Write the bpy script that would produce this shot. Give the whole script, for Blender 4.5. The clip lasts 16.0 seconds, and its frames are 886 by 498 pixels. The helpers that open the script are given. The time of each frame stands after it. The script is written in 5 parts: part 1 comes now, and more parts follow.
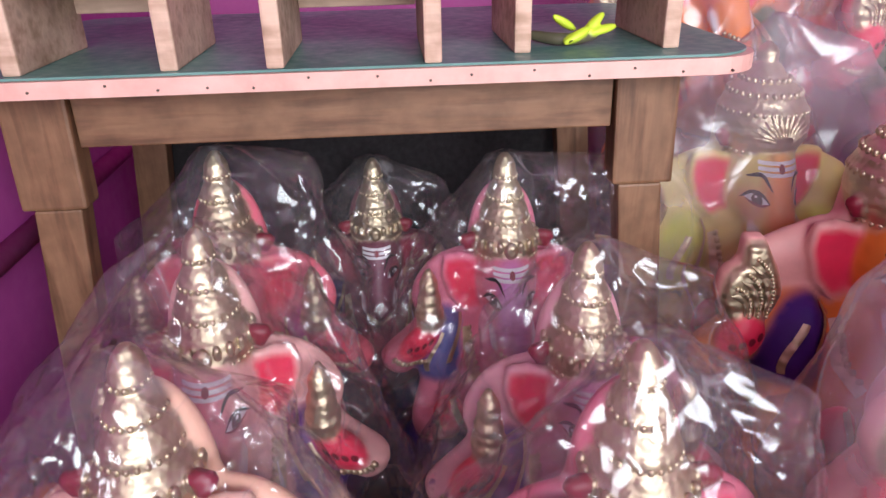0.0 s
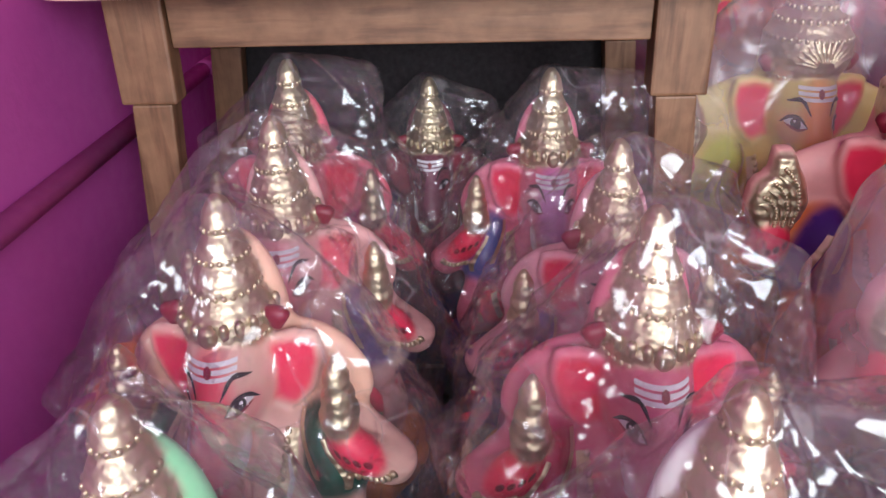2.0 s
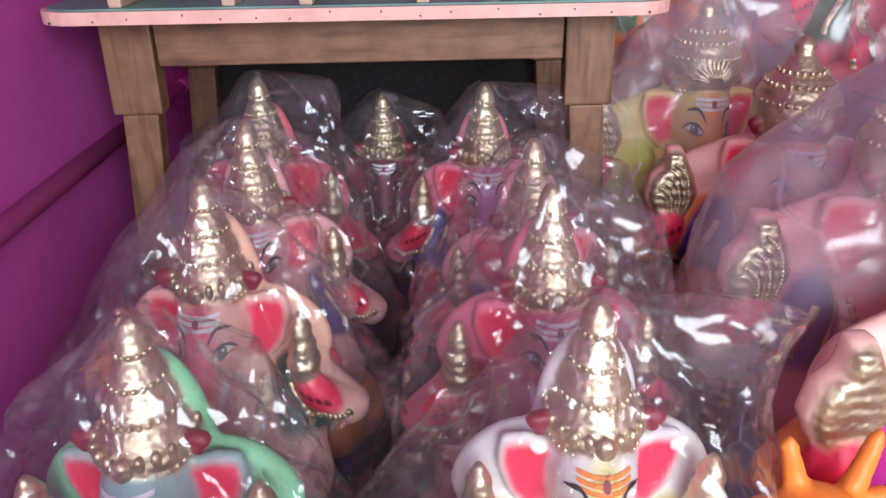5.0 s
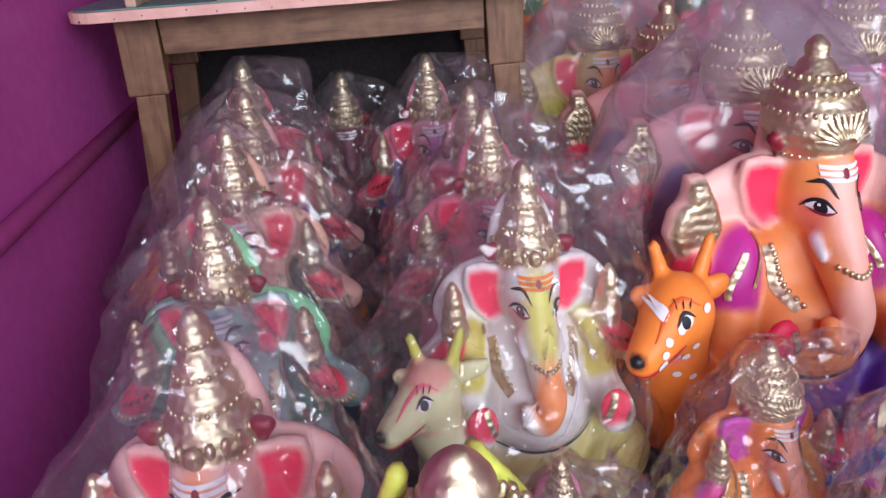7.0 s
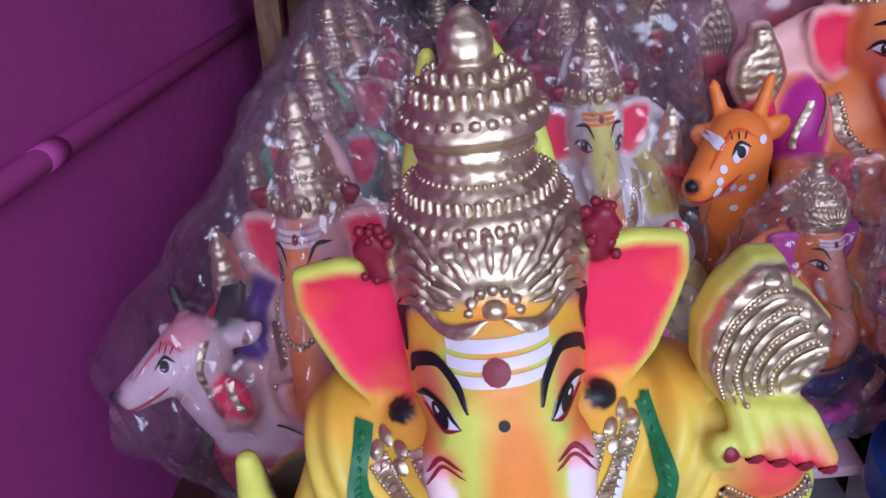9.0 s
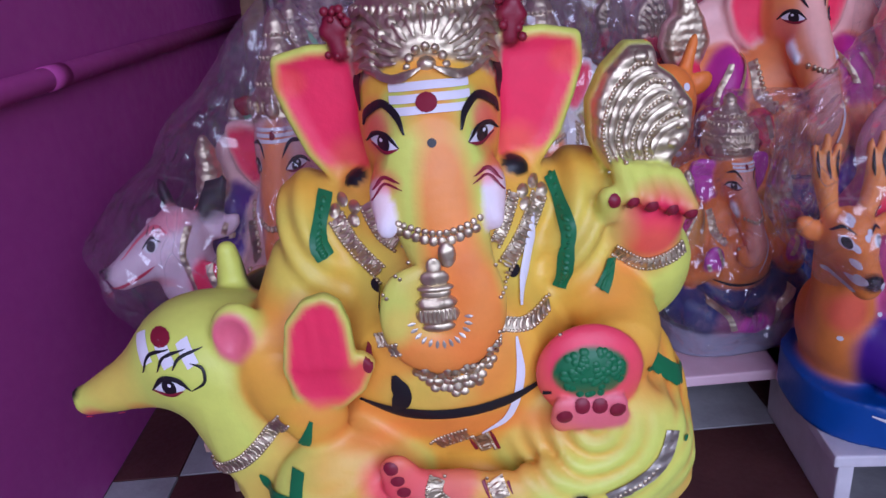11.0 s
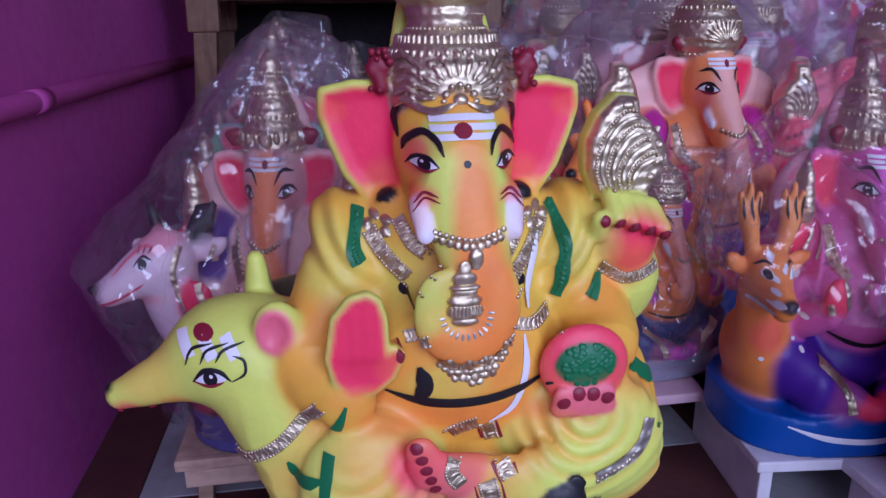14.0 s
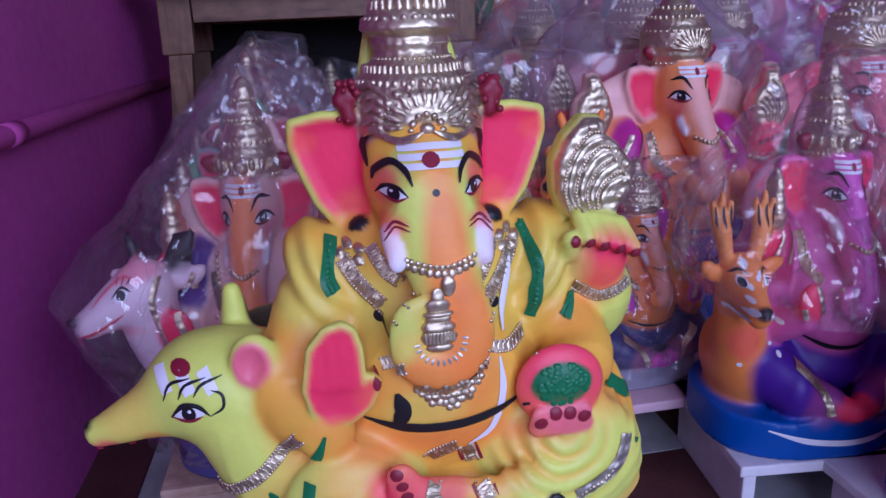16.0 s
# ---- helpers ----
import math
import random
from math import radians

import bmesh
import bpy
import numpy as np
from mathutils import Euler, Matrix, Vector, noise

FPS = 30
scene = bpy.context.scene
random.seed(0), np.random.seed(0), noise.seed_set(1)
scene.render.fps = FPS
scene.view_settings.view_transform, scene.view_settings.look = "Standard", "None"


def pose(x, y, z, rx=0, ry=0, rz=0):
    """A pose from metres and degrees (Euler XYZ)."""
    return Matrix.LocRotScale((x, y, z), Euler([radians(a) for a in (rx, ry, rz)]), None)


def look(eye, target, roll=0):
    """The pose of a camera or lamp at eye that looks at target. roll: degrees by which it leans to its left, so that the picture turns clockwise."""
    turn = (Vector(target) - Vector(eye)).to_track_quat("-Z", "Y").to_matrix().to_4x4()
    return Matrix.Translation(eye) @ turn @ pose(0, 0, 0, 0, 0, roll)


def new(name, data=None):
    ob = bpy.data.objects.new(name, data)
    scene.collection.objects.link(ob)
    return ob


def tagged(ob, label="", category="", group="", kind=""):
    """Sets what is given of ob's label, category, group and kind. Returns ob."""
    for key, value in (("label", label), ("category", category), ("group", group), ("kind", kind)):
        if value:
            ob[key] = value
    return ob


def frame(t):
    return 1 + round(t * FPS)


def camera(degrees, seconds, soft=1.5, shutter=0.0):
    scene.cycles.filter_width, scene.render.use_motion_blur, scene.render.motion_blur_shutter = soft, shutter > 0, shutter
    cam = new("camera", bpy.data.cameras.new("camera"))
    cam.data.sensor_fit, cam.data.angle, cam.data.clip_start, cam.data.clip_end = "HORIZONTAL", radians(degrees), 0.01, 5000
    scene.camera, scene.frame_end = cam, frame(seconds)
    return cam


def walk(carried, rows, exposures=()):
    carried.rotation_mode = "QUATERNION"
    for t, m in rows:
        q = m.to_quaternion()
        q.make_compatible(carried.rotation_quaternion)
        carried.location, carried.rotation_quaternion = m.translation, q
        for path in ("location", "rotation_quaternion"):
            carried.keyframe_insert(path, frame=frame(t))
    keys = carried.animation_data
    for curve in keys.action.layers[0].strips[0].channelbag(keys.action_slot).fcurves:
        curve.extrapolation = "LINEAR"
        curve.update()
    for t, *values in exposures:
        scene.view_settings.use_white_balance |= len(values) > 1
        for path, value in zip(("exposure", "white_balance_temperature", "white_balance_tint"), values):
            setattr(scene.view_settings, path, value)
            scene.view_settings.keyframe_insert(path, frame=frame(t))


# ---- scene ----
from mathutils.bvhtree import BVHTree

cam = camera(64.0, 16.0)
METRES, EYE, TILT, LEAN, TURN = 1.35, 0.915, -25.0, 1.2, -4.4
ROWS = [
    (0.0, 0.0, 0.0, 0.0, -0.0, 0.0, 0.0),
    (0.5, -0.0064, 0.0076, -0.0296, 0.93, -2.14, -1.23),
    (1.0, -0.0015, -0.0177, -0.0451, 2.98, -3.37, -1.23),
    (1.5, 0.0017, -0.0429, -0.0509, 4.24, -3.37, -1.3),
    (2.0, 0.0104, -0.0649, -0.0569, 4.45, -3.19, -2.11),
    (2.5, 0.0158, -0.0845, -0.0623, 5.05, -3.05, -2.7),
    (3.0, 0.02, -0.1005, -0.069, 3.62, -3.19, -2.35),
    (5.5, 0.0466, -0.2229, -0.1029, 0.79, -0.53, -0.63),
    (6.0, 0.05, -0.2749, -0.1232, -1.93, 0.29, 1.31),
    (6.5, 0.0342, -0.3385, -0.154, -2.78, 1.04, 2.96),
    (7.0, 0.0164, -0.3911, -0.2038, -2.7, 0.07, 3.74),
    (7.5, 0.0122, -0.4148, -0.2434, -2.08, -3.36, 3.85),
    (8.0, 0.0126, -0.4125, -0.2724, 0.22, -3.85, 1.87),
    (8.5, 0.0158, -0.4414, -0.3033, 3.45, -3.38, 1.54),
    (9.0, 0.0409, -0.4697, -0.3383, 5.8, -1.7, 2.93),
    (9.5, 0.0607, -0.4766, -0.3767, 4.11, -0.63, 2.25),
    (12.0, 0.0315, -0.5659, -0.53, 3.56, 4.23, 2.14),
    (12.5, 0.0116, -0.5607, -0.5505, 1.66, 2.62, 2.76),
    (13.0, 0.0054, -0.5734, -0.545, 0.17, 3.98, 1.88),
    (13.5, -0.0034, -0.5915, -0.5158, -2.07, 6.27, 1.09),
    (14.0, -0.0085, -0.5976, -0.5021, -4.06, 7.22, 1.46),
    (14.5, -0.0037, -0.5982, -0.4979, -5.07, 7.19, 2.9),
    (15.0, 0.0001, -0.6008, -0.4948, -5.43, 7.47, 3.23),
    (15.5, 0.0011, -0.6021, -0.493, -5.06, 7.35, 3.6),
    (16.0, 0.0006, -0.6047, -0.4917, -4.75, 7.72, 3.68),
]
walk(cam, [(t, pose(0, 0, EYE, TILT, LEAN, TURN) @ pose(METRES * x, METRES * y, METRES * z, 90 + pitch, roll, yaw)) for t, x, y, z, yaw, pitch, roll in ROWS],
     exposures=[(0.0, 0.95, 6300, 7), (3.0, 0.88, 6200, 5), (5.5, 0.68, 6100, 6), (7.5, 0.22, 5900, 11), (9.0, -0.4, 5350, 22), (12.5, -0.7, 5050, 26), (16.0, -0.72, 4750, 30)])

# ---- light: daylight through the open shop front, behind the camera ----
world = bpy.data.worlds.new("world")
scene.world = world
world.use_nodes = True
sky = world.node_tree.nodes.new("ShaderNodeTexSky")
sky.sky_type, sky.sun_disc, sky.sun_elevation, sky.sun_rotation = "NISHITA", False, radians(50), radians(200)
world.node_tree.links.new(sky.outputs[0], world.node_tree.nodes["Background"].inputs[0])
world.node_tree.nodes["Background"].inputs[1].default_value = 0.12
sun_data = bpy.data.lights.new("sun", "SUN")
sun_data.energy, sun_data.angle, sun_data.color = 1.2, radians(12), (1.0, 0.96, 0.9)
sun = new("sun", sun_data)
sun.matrix_world = pose(0, -6, 6, 40, 0, 200)
front_data = bpy.data.lights.new("shop_front_daylight", "AREA")
front_data.shape, front_data.size, front_data.size_y, front_data.energy, front_data.color = "RECTANGLE", 4.2, 2.4, 250, (0.97, 0.97, 1.0)
front = new("shop_front_daylight", front_data)
front.matrix_world = look((0.9, -4.3, 2.2), (0.3, 0.6, 0.3))


# ---- materials ----
def material(name):
    m = bpy.data.materials.new(name)
    m.use_nodes = True
    return m, m.node_tree.nodes, m.node_tree.links, m.node_tree.nodes["Principled BSDF"]


def noise_node(n, l, scale, detail=4.0, coord="Object", rough=0.55):
    tc = n.new("ShaderNodeTexCoord")
    t = n.new("ShaderNodeTexNoise")
    t.inputs["Scale"].default_value, t.inputs["Detail"].default_value, t.inputs["Roughness"].default_value = scale, detail, rough
    l.new(tc.outputs[coord], t.inputs["Vector"])
    return t


def ramp_node(n, l, source, stops):
    r = n.new("ShaderNodeValToRGB")
    e = r.color_ramp.elements
    e[0].position, e[0].color = stops[0][0], (*stops[0][1], 1)
    e[1].position, e[1].color = stops[-1][0], (*stops[-1][1], 1)
    for p, c in stops[1:-1]:
        x = e.new(p)
        x.color = (*c, 1)
    l.new(source, r.inputs[0])
    return r


def bump_node(n, l, source, bsdf, strength, distance):
    b = n.new("ShaderNodeBump")
    b.inputs["Strength"].default_value, b.inputs["Distance"].default_value = strength, distance
    l.new(source, b.inputs["Height"])
    l.new(b.outputs[0], bsdf.inputs["Normal"])
    return b


def mottled(name, dark, light, scale, rough, bump=0.3, distance=0.002, fine=90.0, coat=0.0):
    """A surface whose colour wanders between two tones, with fine relief."""
    m, n, l, p = material(name)
    a = noise_node(n, l, scale, 6)
    r = ramp_node(n, l, a.outputs[0], [(0.3, dark), (0.7, light)])
    l.new(r.outputs[0], p.inputs["Base Color"])
    f = noise_node(n, l, fine, 5)
    q = ramp_node(n, l, f.outputs[0], [(0.3, (rough - 0.1,) * 3), (0.7, (min(1, rough + 0.12),) * 3)])
    l.new(q.outputs[0], p.inputs["Roughness"])
    p.inputs["Coat Weight"].default_value = coat
    bump_node(n, l, f.outputs[0], p, bump, distance)
    return m


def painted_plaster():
    """Moulded plaster under spray paint and gilding; paint and gilt are the figure's own decoration."""
    m, n, l, p = material("painted_plaster")
    c = n.new("ShaderNodeAttribute")
    c.attribute_name = "paint"
    g = n.new("ShaderNodeAttribute")
    g.attribute_name = "gilt"
    a = noise_node(n, l, 35, 6)
    w = ramp_node(n, l, a.outputs[0], [(0.25, (0.8, 0.8, 0.8)), (0.7, (1.08, 1.08, 1.08))])
    x = n.new("ShaderNodeMix")
    x.data_type, x.blend_type = "RGBA", "MULTIPLY"
    x.inputs[0].default_value = 0.55
    l.new(c.outputs["Color"], x.inputs[6])
    l.new(w.outputs[0], x.inputs[7])
    l.new(x.outputs[2], p.inputs["Base Color"])
    l.new(g.outputs["Fac"], p.inputs["Metallic"])
    f = noise_node(n, l, 160, 4)
    q = n.new("ShaderNodeMapRange")
    q.inputs[3].default_value, q.inputs[4].default_value = 0.36, 0.52
    l.new(f.outputs[0], q.inputs[0])
    k = n.new("ShaderNodeMath")
    k.operation, k.inputs[1].default_value = "MULTIPLY_ADD", 0.05
    l.new(g.outputs["Fac"], k.inputs[0])
    l.new(q.outputs[0], k.inputs[2])
    l.new(k.outputs[0], p.inputs["Roughness"])
    p.inputs["Specular IOR Level"].default_value = 0.4
    tc = n.new("ShaderNodeTexCoord")
    vo = n.new("ShaderNodeTexVoronoi")
    vo.feature, vo.inputs["Scale"].default_value = "SMOOTH_F1", 150
    l.new(tc.outputs["Object"], vo.inputs["Vector"])
    vm = n.new("ShaderNodeMath")
    vm.operation = "MULTIPLY"
    wv = n.new("ShaderNodeTexWave")
    wv.bands_direction, wv.inputs["Scale"].default_value, wv.inputs["Distortion"].default_value = "Z", 26.0, 1.5
    l.new(tc.outputs["Object"], wv.inputs["Vector"])
    vs = n.new("ShaderNodeMath")
    vs.operation, vs.inputs[1].default_value = "MULTIPLY_ADD", -0.45
    l.new(wv.outputs["Fac"], vs.inputs[0])
    l.new(vo.outputs["Distance"], vs.inputs[2])
    l.new(vs.outputs[0], vm.inputs[0])
    l.new(g.outputs["Fac"], vm.inputs[1])
    b1 = bump_node(n, l, f.outputs[0], p, 0.25, 0.0012)
    b2 = bump_node(n, l, vm.outputs[0], p, 0.7, -0.0024)
    l.new(b1.outputs[0], b2.inputs["Normal"])
    return m


def film(name, haze, tint, gloss=0.10, crease=30.0, tilt=0.8):
    """Clear plastic film, crumpled into small flat shards that each catch the light at their own angle."""
    m, n, l, p = material(name)
    n.remove(p)
    out = n["Material Output"]
    clear, shine, cloud = n.new("ShaderNodeBsdfTransparent"), n.new("ShaderNodeBsdfGlossy"), n.new("ShaderNodeBsdfTranslucent")
    body = n.new("ShaderNodeBsdfDiffuse")
    clear.inputs[0].default_value = (0.985, 0.975, 0.982, 1)
    cloud.inputs[0].default_value = body.inputs[0].default_value = (*tint, 1)
    shine.inputs["Roughness"].default_value = gloss
    tc = n.new("ShaderNodeTexCoord")
    warp = noise_node(n, l, 7, 2)
    add = n.new("ShaderNodeMix")
    add.data_type, add.blend_type = "RGBA", "LINEAR_LIGHT"
    add.inputs[0].default_value = 0.05
    l.new(tc.outputs["Object"], add.inputs[6])
    l.new(warp.outputs["Color"], add.inputs[7])

    def shards(scale, stretch, turn, k):
        mp = n.new("ShaderNodeMapping")
        mp.vector_type = "TEXTURE"
        mp.inputs["Scale"].default_value, mp.inputs["Rotation"].default_value = stretch, turn
        l.new(add.outputs[2], mp.inputs[0])
        vo = n.new("ShaderNodeTexVoronoi")
        vo.inputs["Scale"].default_value = scale
        l.new(mp.outputs[0], vo.inputs["Vector"])
        away, lean, dot, gain = n.new("ShaderNodeVectorMath"), n.new("ShaderNodeVectorMath"), n.new("ShaderNodeVectorMath"), n.new("ShaderNodeMath")
        away.operation, lean.operation, dot.operation = "SUBTRACT", "SUBTRACT", "DOT_PRODUCT"
        l.new(mp.outputs[0], away.inputs[0])
        l.new(vo.outputs["Position"], away.inputs[1])
        l.new(vo.outputs["Color"], lean.inputs[0])
        lean.inputs[1].default_value = (0.5, 0.5, 0.5)
        l.new(away.outputs[0], dot.inputs[0])
        l.new(lean.outputs[0], dot.inputs[1])
        gain.operation, gain.inputs[1].default_value = "MULTIPLY", k
        l.new(dot.outputs["Value"], gain.inputs[0])
        return gain, vo

    g1, v1 = shards(crease, (1.0, 1.0, 4.0), (0.2, 0.55, 0.1), tilt)
    g2, v2 = shards(crease * 1.3, (1.0, 1.0, 3.5), (-0.2, -0.75, 0.3), tilt * 0.8)
    both_folds = n.new("ShaderNodeMath")
    l.new(g1.outputs[0], both_folds.inputs[0])
    l.new(g2.outputs[0], both_folds.inputs[1])
    b = n.new("ShaderNodeBump")
    b.inputs["Strength"].default_value, b.inputs["Distance"].default_value = 1.0, 1.0
    l.new(both_folds.outputs[0], b.inputs["Height"])
    l.new(b.outputs[0], shine.inputs["Normal"])
    both = n.new("ShaderNodeMixShader")
    both.inputs[0].default_value = 0.5
    l.new(cloud.outputs[0], both.inputs[1])
    l.new(body.outputs[0], both.inputs[2])
    h = noise_node(n, l, 10, 4)
    hr = n.new("ShaderNodeMapRange")
    hr.inputs[1].default_value, hr.inputs[2].default_value = 0.35, 0.7
    hr.inputs[3].default_value, hr.inputs[4].default_value = haze * 0.4, haze * 1.6
    l.new(h.outputs[0], hr.inputs[0])
    # creases worn white in places
    vo = n.new("ShaderNodeTexVoronoi")
    vo.feature, vo.inputs["Scale"].default_value = "DISTANCE_TO_EDGE", crease * 0.35
    mp = n.new("ShaderNodeMapping")
    mp.inputs["Scale"].default_value, mp.inputs["Rotation"].default_value = (1.0, 1.0, 0.5), (0.9, 0.2, 0.4)
    l.new(add.outputs[2], mp.inputs[0])
    l.new(mp.outputs[0], vo.inputs["Vector"])
    line = n.new("ShaderNodeMapRange")
    line.inputs[1].default_value, line.inputs[2].default_value, line.inputs[3].default_value, line.inputs[4].default_value = 0.0, 0.018, 1.0, 0.0
    l.new(vo.outputs["Distance"], line.inputs[0])
    worn = n.new("ShaderNodeMapRange")
    worn.inputs[1].default_value, worn.inputs[2].default_value, worn.inputs[4].default_value = 0.46, 0.66, 0.28
    l.new(warp.outputs[0], worn.inputs[0])
    scuff = n.new("ShaderNodeMath")
    scuff.operation = "MULTIPLY_ADD"
    l.new(line.outputs[0], scuff.inputs[0])
    l.new(worn.outputs[0], scuff.inputs[1])
    l.new(hr.outputs[0], scuff.inputs[2])
    m1 = n.new("ShaderNodeMixShader")
    l.new(scuff.outputs[0], m1.inputs[0])
    l.new(clear.outputs[0], m1.inputs[1])
    l.new(both.outputs[0], m1.inputs[2])
    fr = n.new("ShaderNodeLayerWeight")
    fr.inputs[0].default_value = 0.5
    l.new(b.outputs[0], fr.inputs[1])
    pw = n.new("ShaderNodeMath")
    pw.operation, pw.inputs[1].default_value = "POWER", 3.5
    l.new(fr.outputs["Facing"], pw.inputs[0])
    fm = n.new("ShaderNodeMath")
    fm.operation, fm.use_clamp = "MULTIPLY_ADD", True
    fm.inputs[1].default_value, fm.inputs[2].default_value = 0.55, 0.068
    l.new(pw.outputs[0], fm.inputs[0])
    m2 = n.new("ShaderNodeMixShader")
    l.new(fm.outputs[0], m2.inputs[0])
    l.new(m1.outputs[0], m2.inputs[1])
    l.new(shine.outputs[0], m2.inputs[2])
    l.new(m2.outputs[0], out.inputs[0])
    return m


def timber(name, dark, light, rough=0.55, upright=False):
    m, n, l, p = material(name)
    tc = n.new("ShaderNodeTexCoord")
    mp = n.new("ShaderNodeMapping")
    mp.inputs["Scale"].default_value = (34, 34, 4) if upright else (4, 34, 34)
    l.new(tc.outputs["Object"], mp.inputs[0])
    a = n.new("ShaderNodeTexNoise")
    a.inputs["Scale"].default_value, a.inputs["Detail"].default_value = 2.0, 8
    l.new(mp.outputs[0], a.inputs["Vector"])
    r = ramp_node(n, l, a.outputs[0], [(0.3, dark), (0.52, light), (0.75, tuple(0.75 * x for x in light))])
    s = noise_node(n, l, 22, 6)
    sr = ramp_node(n, l, s.outputs[0], [(0.35, (0.55, 0.5, 0.45)), (0.6, (1, 1, 1))])
    x = n.new("ShaderNodeMix")
    x.data_type, x.blend_type = "RGBA", "MULTIPLY"
    x.inputs[0].default_value = 0.7
    l.new(r.outputs[0], x.inputs[6])
    l.new(sr.outputs[0], x.inputs[7])
    l.new(x.outputs[2], p.inputs["Base Color"])
    p.inputs["Roughness"].default_value = rough
    bump_node(n, l, a.outputs[0], p, 0.35, 0.002)
    return m


PLASTER = painted_plaster()
FILM = film("clear_film", 0.055, (0.92, 0.86, 0.92), 0.05, 58.0, 1.15)
FILM_MILKY = film("milky_film", 0.24, (0.76, 0.66, 0.76), 0.22, 14.0, 0.45)
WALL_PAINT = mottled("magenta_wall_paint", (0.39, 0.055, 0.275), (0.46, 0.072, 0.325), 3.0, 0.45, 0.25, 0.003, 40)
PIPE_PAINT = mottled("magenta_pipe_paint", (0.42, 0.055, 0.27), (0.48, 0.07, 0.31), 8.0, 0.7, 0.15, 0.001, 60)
# Darker copy of the magenta wall paint; the dimness is put into the colour.
DIMMED_WALL = mottled("dimmed_wall_paint", (0.30, 0.045, 0.19), (0.36, 0.06, 0.23), 2.0, 0.7)
CEILING_PAINT = mottled("ceiling_paint", (0.45, 0.42, 0.45), (0.55, 0.52, 0.55), 2.0, 0.8)
TABLE_WOOD = timber("varnished_table_wood", (0.10, 0.042, 0.019), (0.205, 0.102, 0.052))
LEG_WOOD = timber("varnished_leg_wood", (0.10, 0.042, 0.019), (0.205, 0.102, 0.052), upright=True)
PALE_WOOD = timber("pale_raw_wood", (0.4, 0.25, 0.17), (0.62, 0.42, 0.32), 0.7)
PINK_EDGE = mottled("pink_edging", (0.62, 0.33, 0.28), (0.75, 0.43, 0.37), 30, 0.45, 0.3, 0.001)
GREEN_TOP = mottled("green_laminate", (0.06, 0.15, 0.14), (0.15, 0.28, 0.25), 9, 0.4, 0.05, 0.0006, 60)
WHITE_BOARD = mottled("white_painted_board", (0.5, 0.46, 0.5), (0.72, 0.68, 0.72), 14, 0.55, 0.4, 0.002, 70)
PINK_BOARD = mottled("pink_painted_board", (0.6, 0.36, 0.42), (0.72, 0.5, 0.55), 14, 0.55, 0.4, 0.002, 70)
TILE_RED = mottled("maroon_tile", (0.055, 0.016, 0.016), (0.10, 0.034, 0.03), 12, 0.5, 0.35, 0.002, 120)
TILE_GREY = mottled("grey_tile", (0.20, 0.19, 0.19), (0.46, 0.45, 0.47), 7, 0.5, 0.35, 0.002, 120)
GROUT = mottled("cement", (0.10, 0.09, 0.085), (0.2, 0.18, 0.17), 20, 0.9)
STREET = mottled("street_ground", (0.12, 0.11, 0.10), (0.2, 0.18, 0.16), 2.0, 0.9)


# ---- mesh helpers ----
def link(name, bm, mat, parent=None, smooth=False):
    me = bpy.data.meshes.new(name)
    bm.normal_update()
    bm.to_mesh(me)
    bm.free()
    if mat:
        me.materials.append(mat)
    if smooth:
        me.shade_smooth()
    ob = new(name, me)
    ob.parent = parent
    return ob


def part(name, bm, mat, parent, label=""):
    ob = link(name, bm, mat, parent)
    return tagged(ob, label) if label else ob


def block(x0, x1, y0, y1, z0, z1, bevel=0.002, shift=0.0):
    """A board with worn edges; shift: how far its foot leans out in x."""
    bm = bmesh.new()
    bmesh.ops.create_cube(bm, size=1)
    for v in bm.verts:
        low = v.co.z < 0
        v.co = Vector((x1 if v.co.x > 0 else x0, y1 if v.co.y > 0 else y0, z0 if low else z1))
        v.co.x += shift if low else 0
    if bevel:
        bmesh.ops.bevel(bm, geom=bm.edges[:], offset=bevel, segments=2, profile=0.6, affect="EDGES")
    return bm


def thing(name, label, category, m, group=""):
    e = new(name)
    e.empty_display_size = 0.05
    e.matrix_world = m
    return tagged(e, label, category, group)


# ---- the room ----
tagged(link("wall_left", block(-0.62, -0.50, -2.3, 1.9, 0, 2.6, 0), WALL_PAINT), "magenta painted wall with a conduit along it", kind="structure")
tagged(link("wall_back", block(-0.62, 2.2, 1.6, 1.7, 0, 2.6, 0), DIMMED_WALL), "magenta wall behind the crowded figures, dimness put into its colour", kind="structure")
# Unseen wall, added to close the right side.
tagged(link("wall_right", block(2.2, 2.3, -2.3, 2.0, 0, 2.6, 0), DIMMED_WALL), "unseen plain side wall added to close the stall, dimmed paint", kind="structure")
tagged(link("ceiling", block(-0.62, 2.3, -2.3, 2.0, 2.6, 2.7, 0), CEILING_PAINT), "plain ceiling of the stall", kind="structure")
tagged(link("floor", block(-0.62, 2.3, -2.3, 2.0, -0.06, -0.004, 0), GROUT), "chequered floor of maroon and grey cement tiles", kind="structure")
tagged(link("ground", block(-40, 40, -60, 40, -0.2, -0.062, 0), STREET), "bare street ground before the stall", kind="structure")

bm = bmesh.new()
bmesh.ops.create_cone(bm, cap_ends=True, segments=24, radius1=0.015, radius2=0.015, depth=4.1)
bm.transform(pose(-0.487, -0.2, 0.548, 90, 0, 0))
pipe = tagged(link("conduit_pipe", bm, PIPE_PAINT, None, True), "magenta painted conduit fixed along the wall", "pipe")
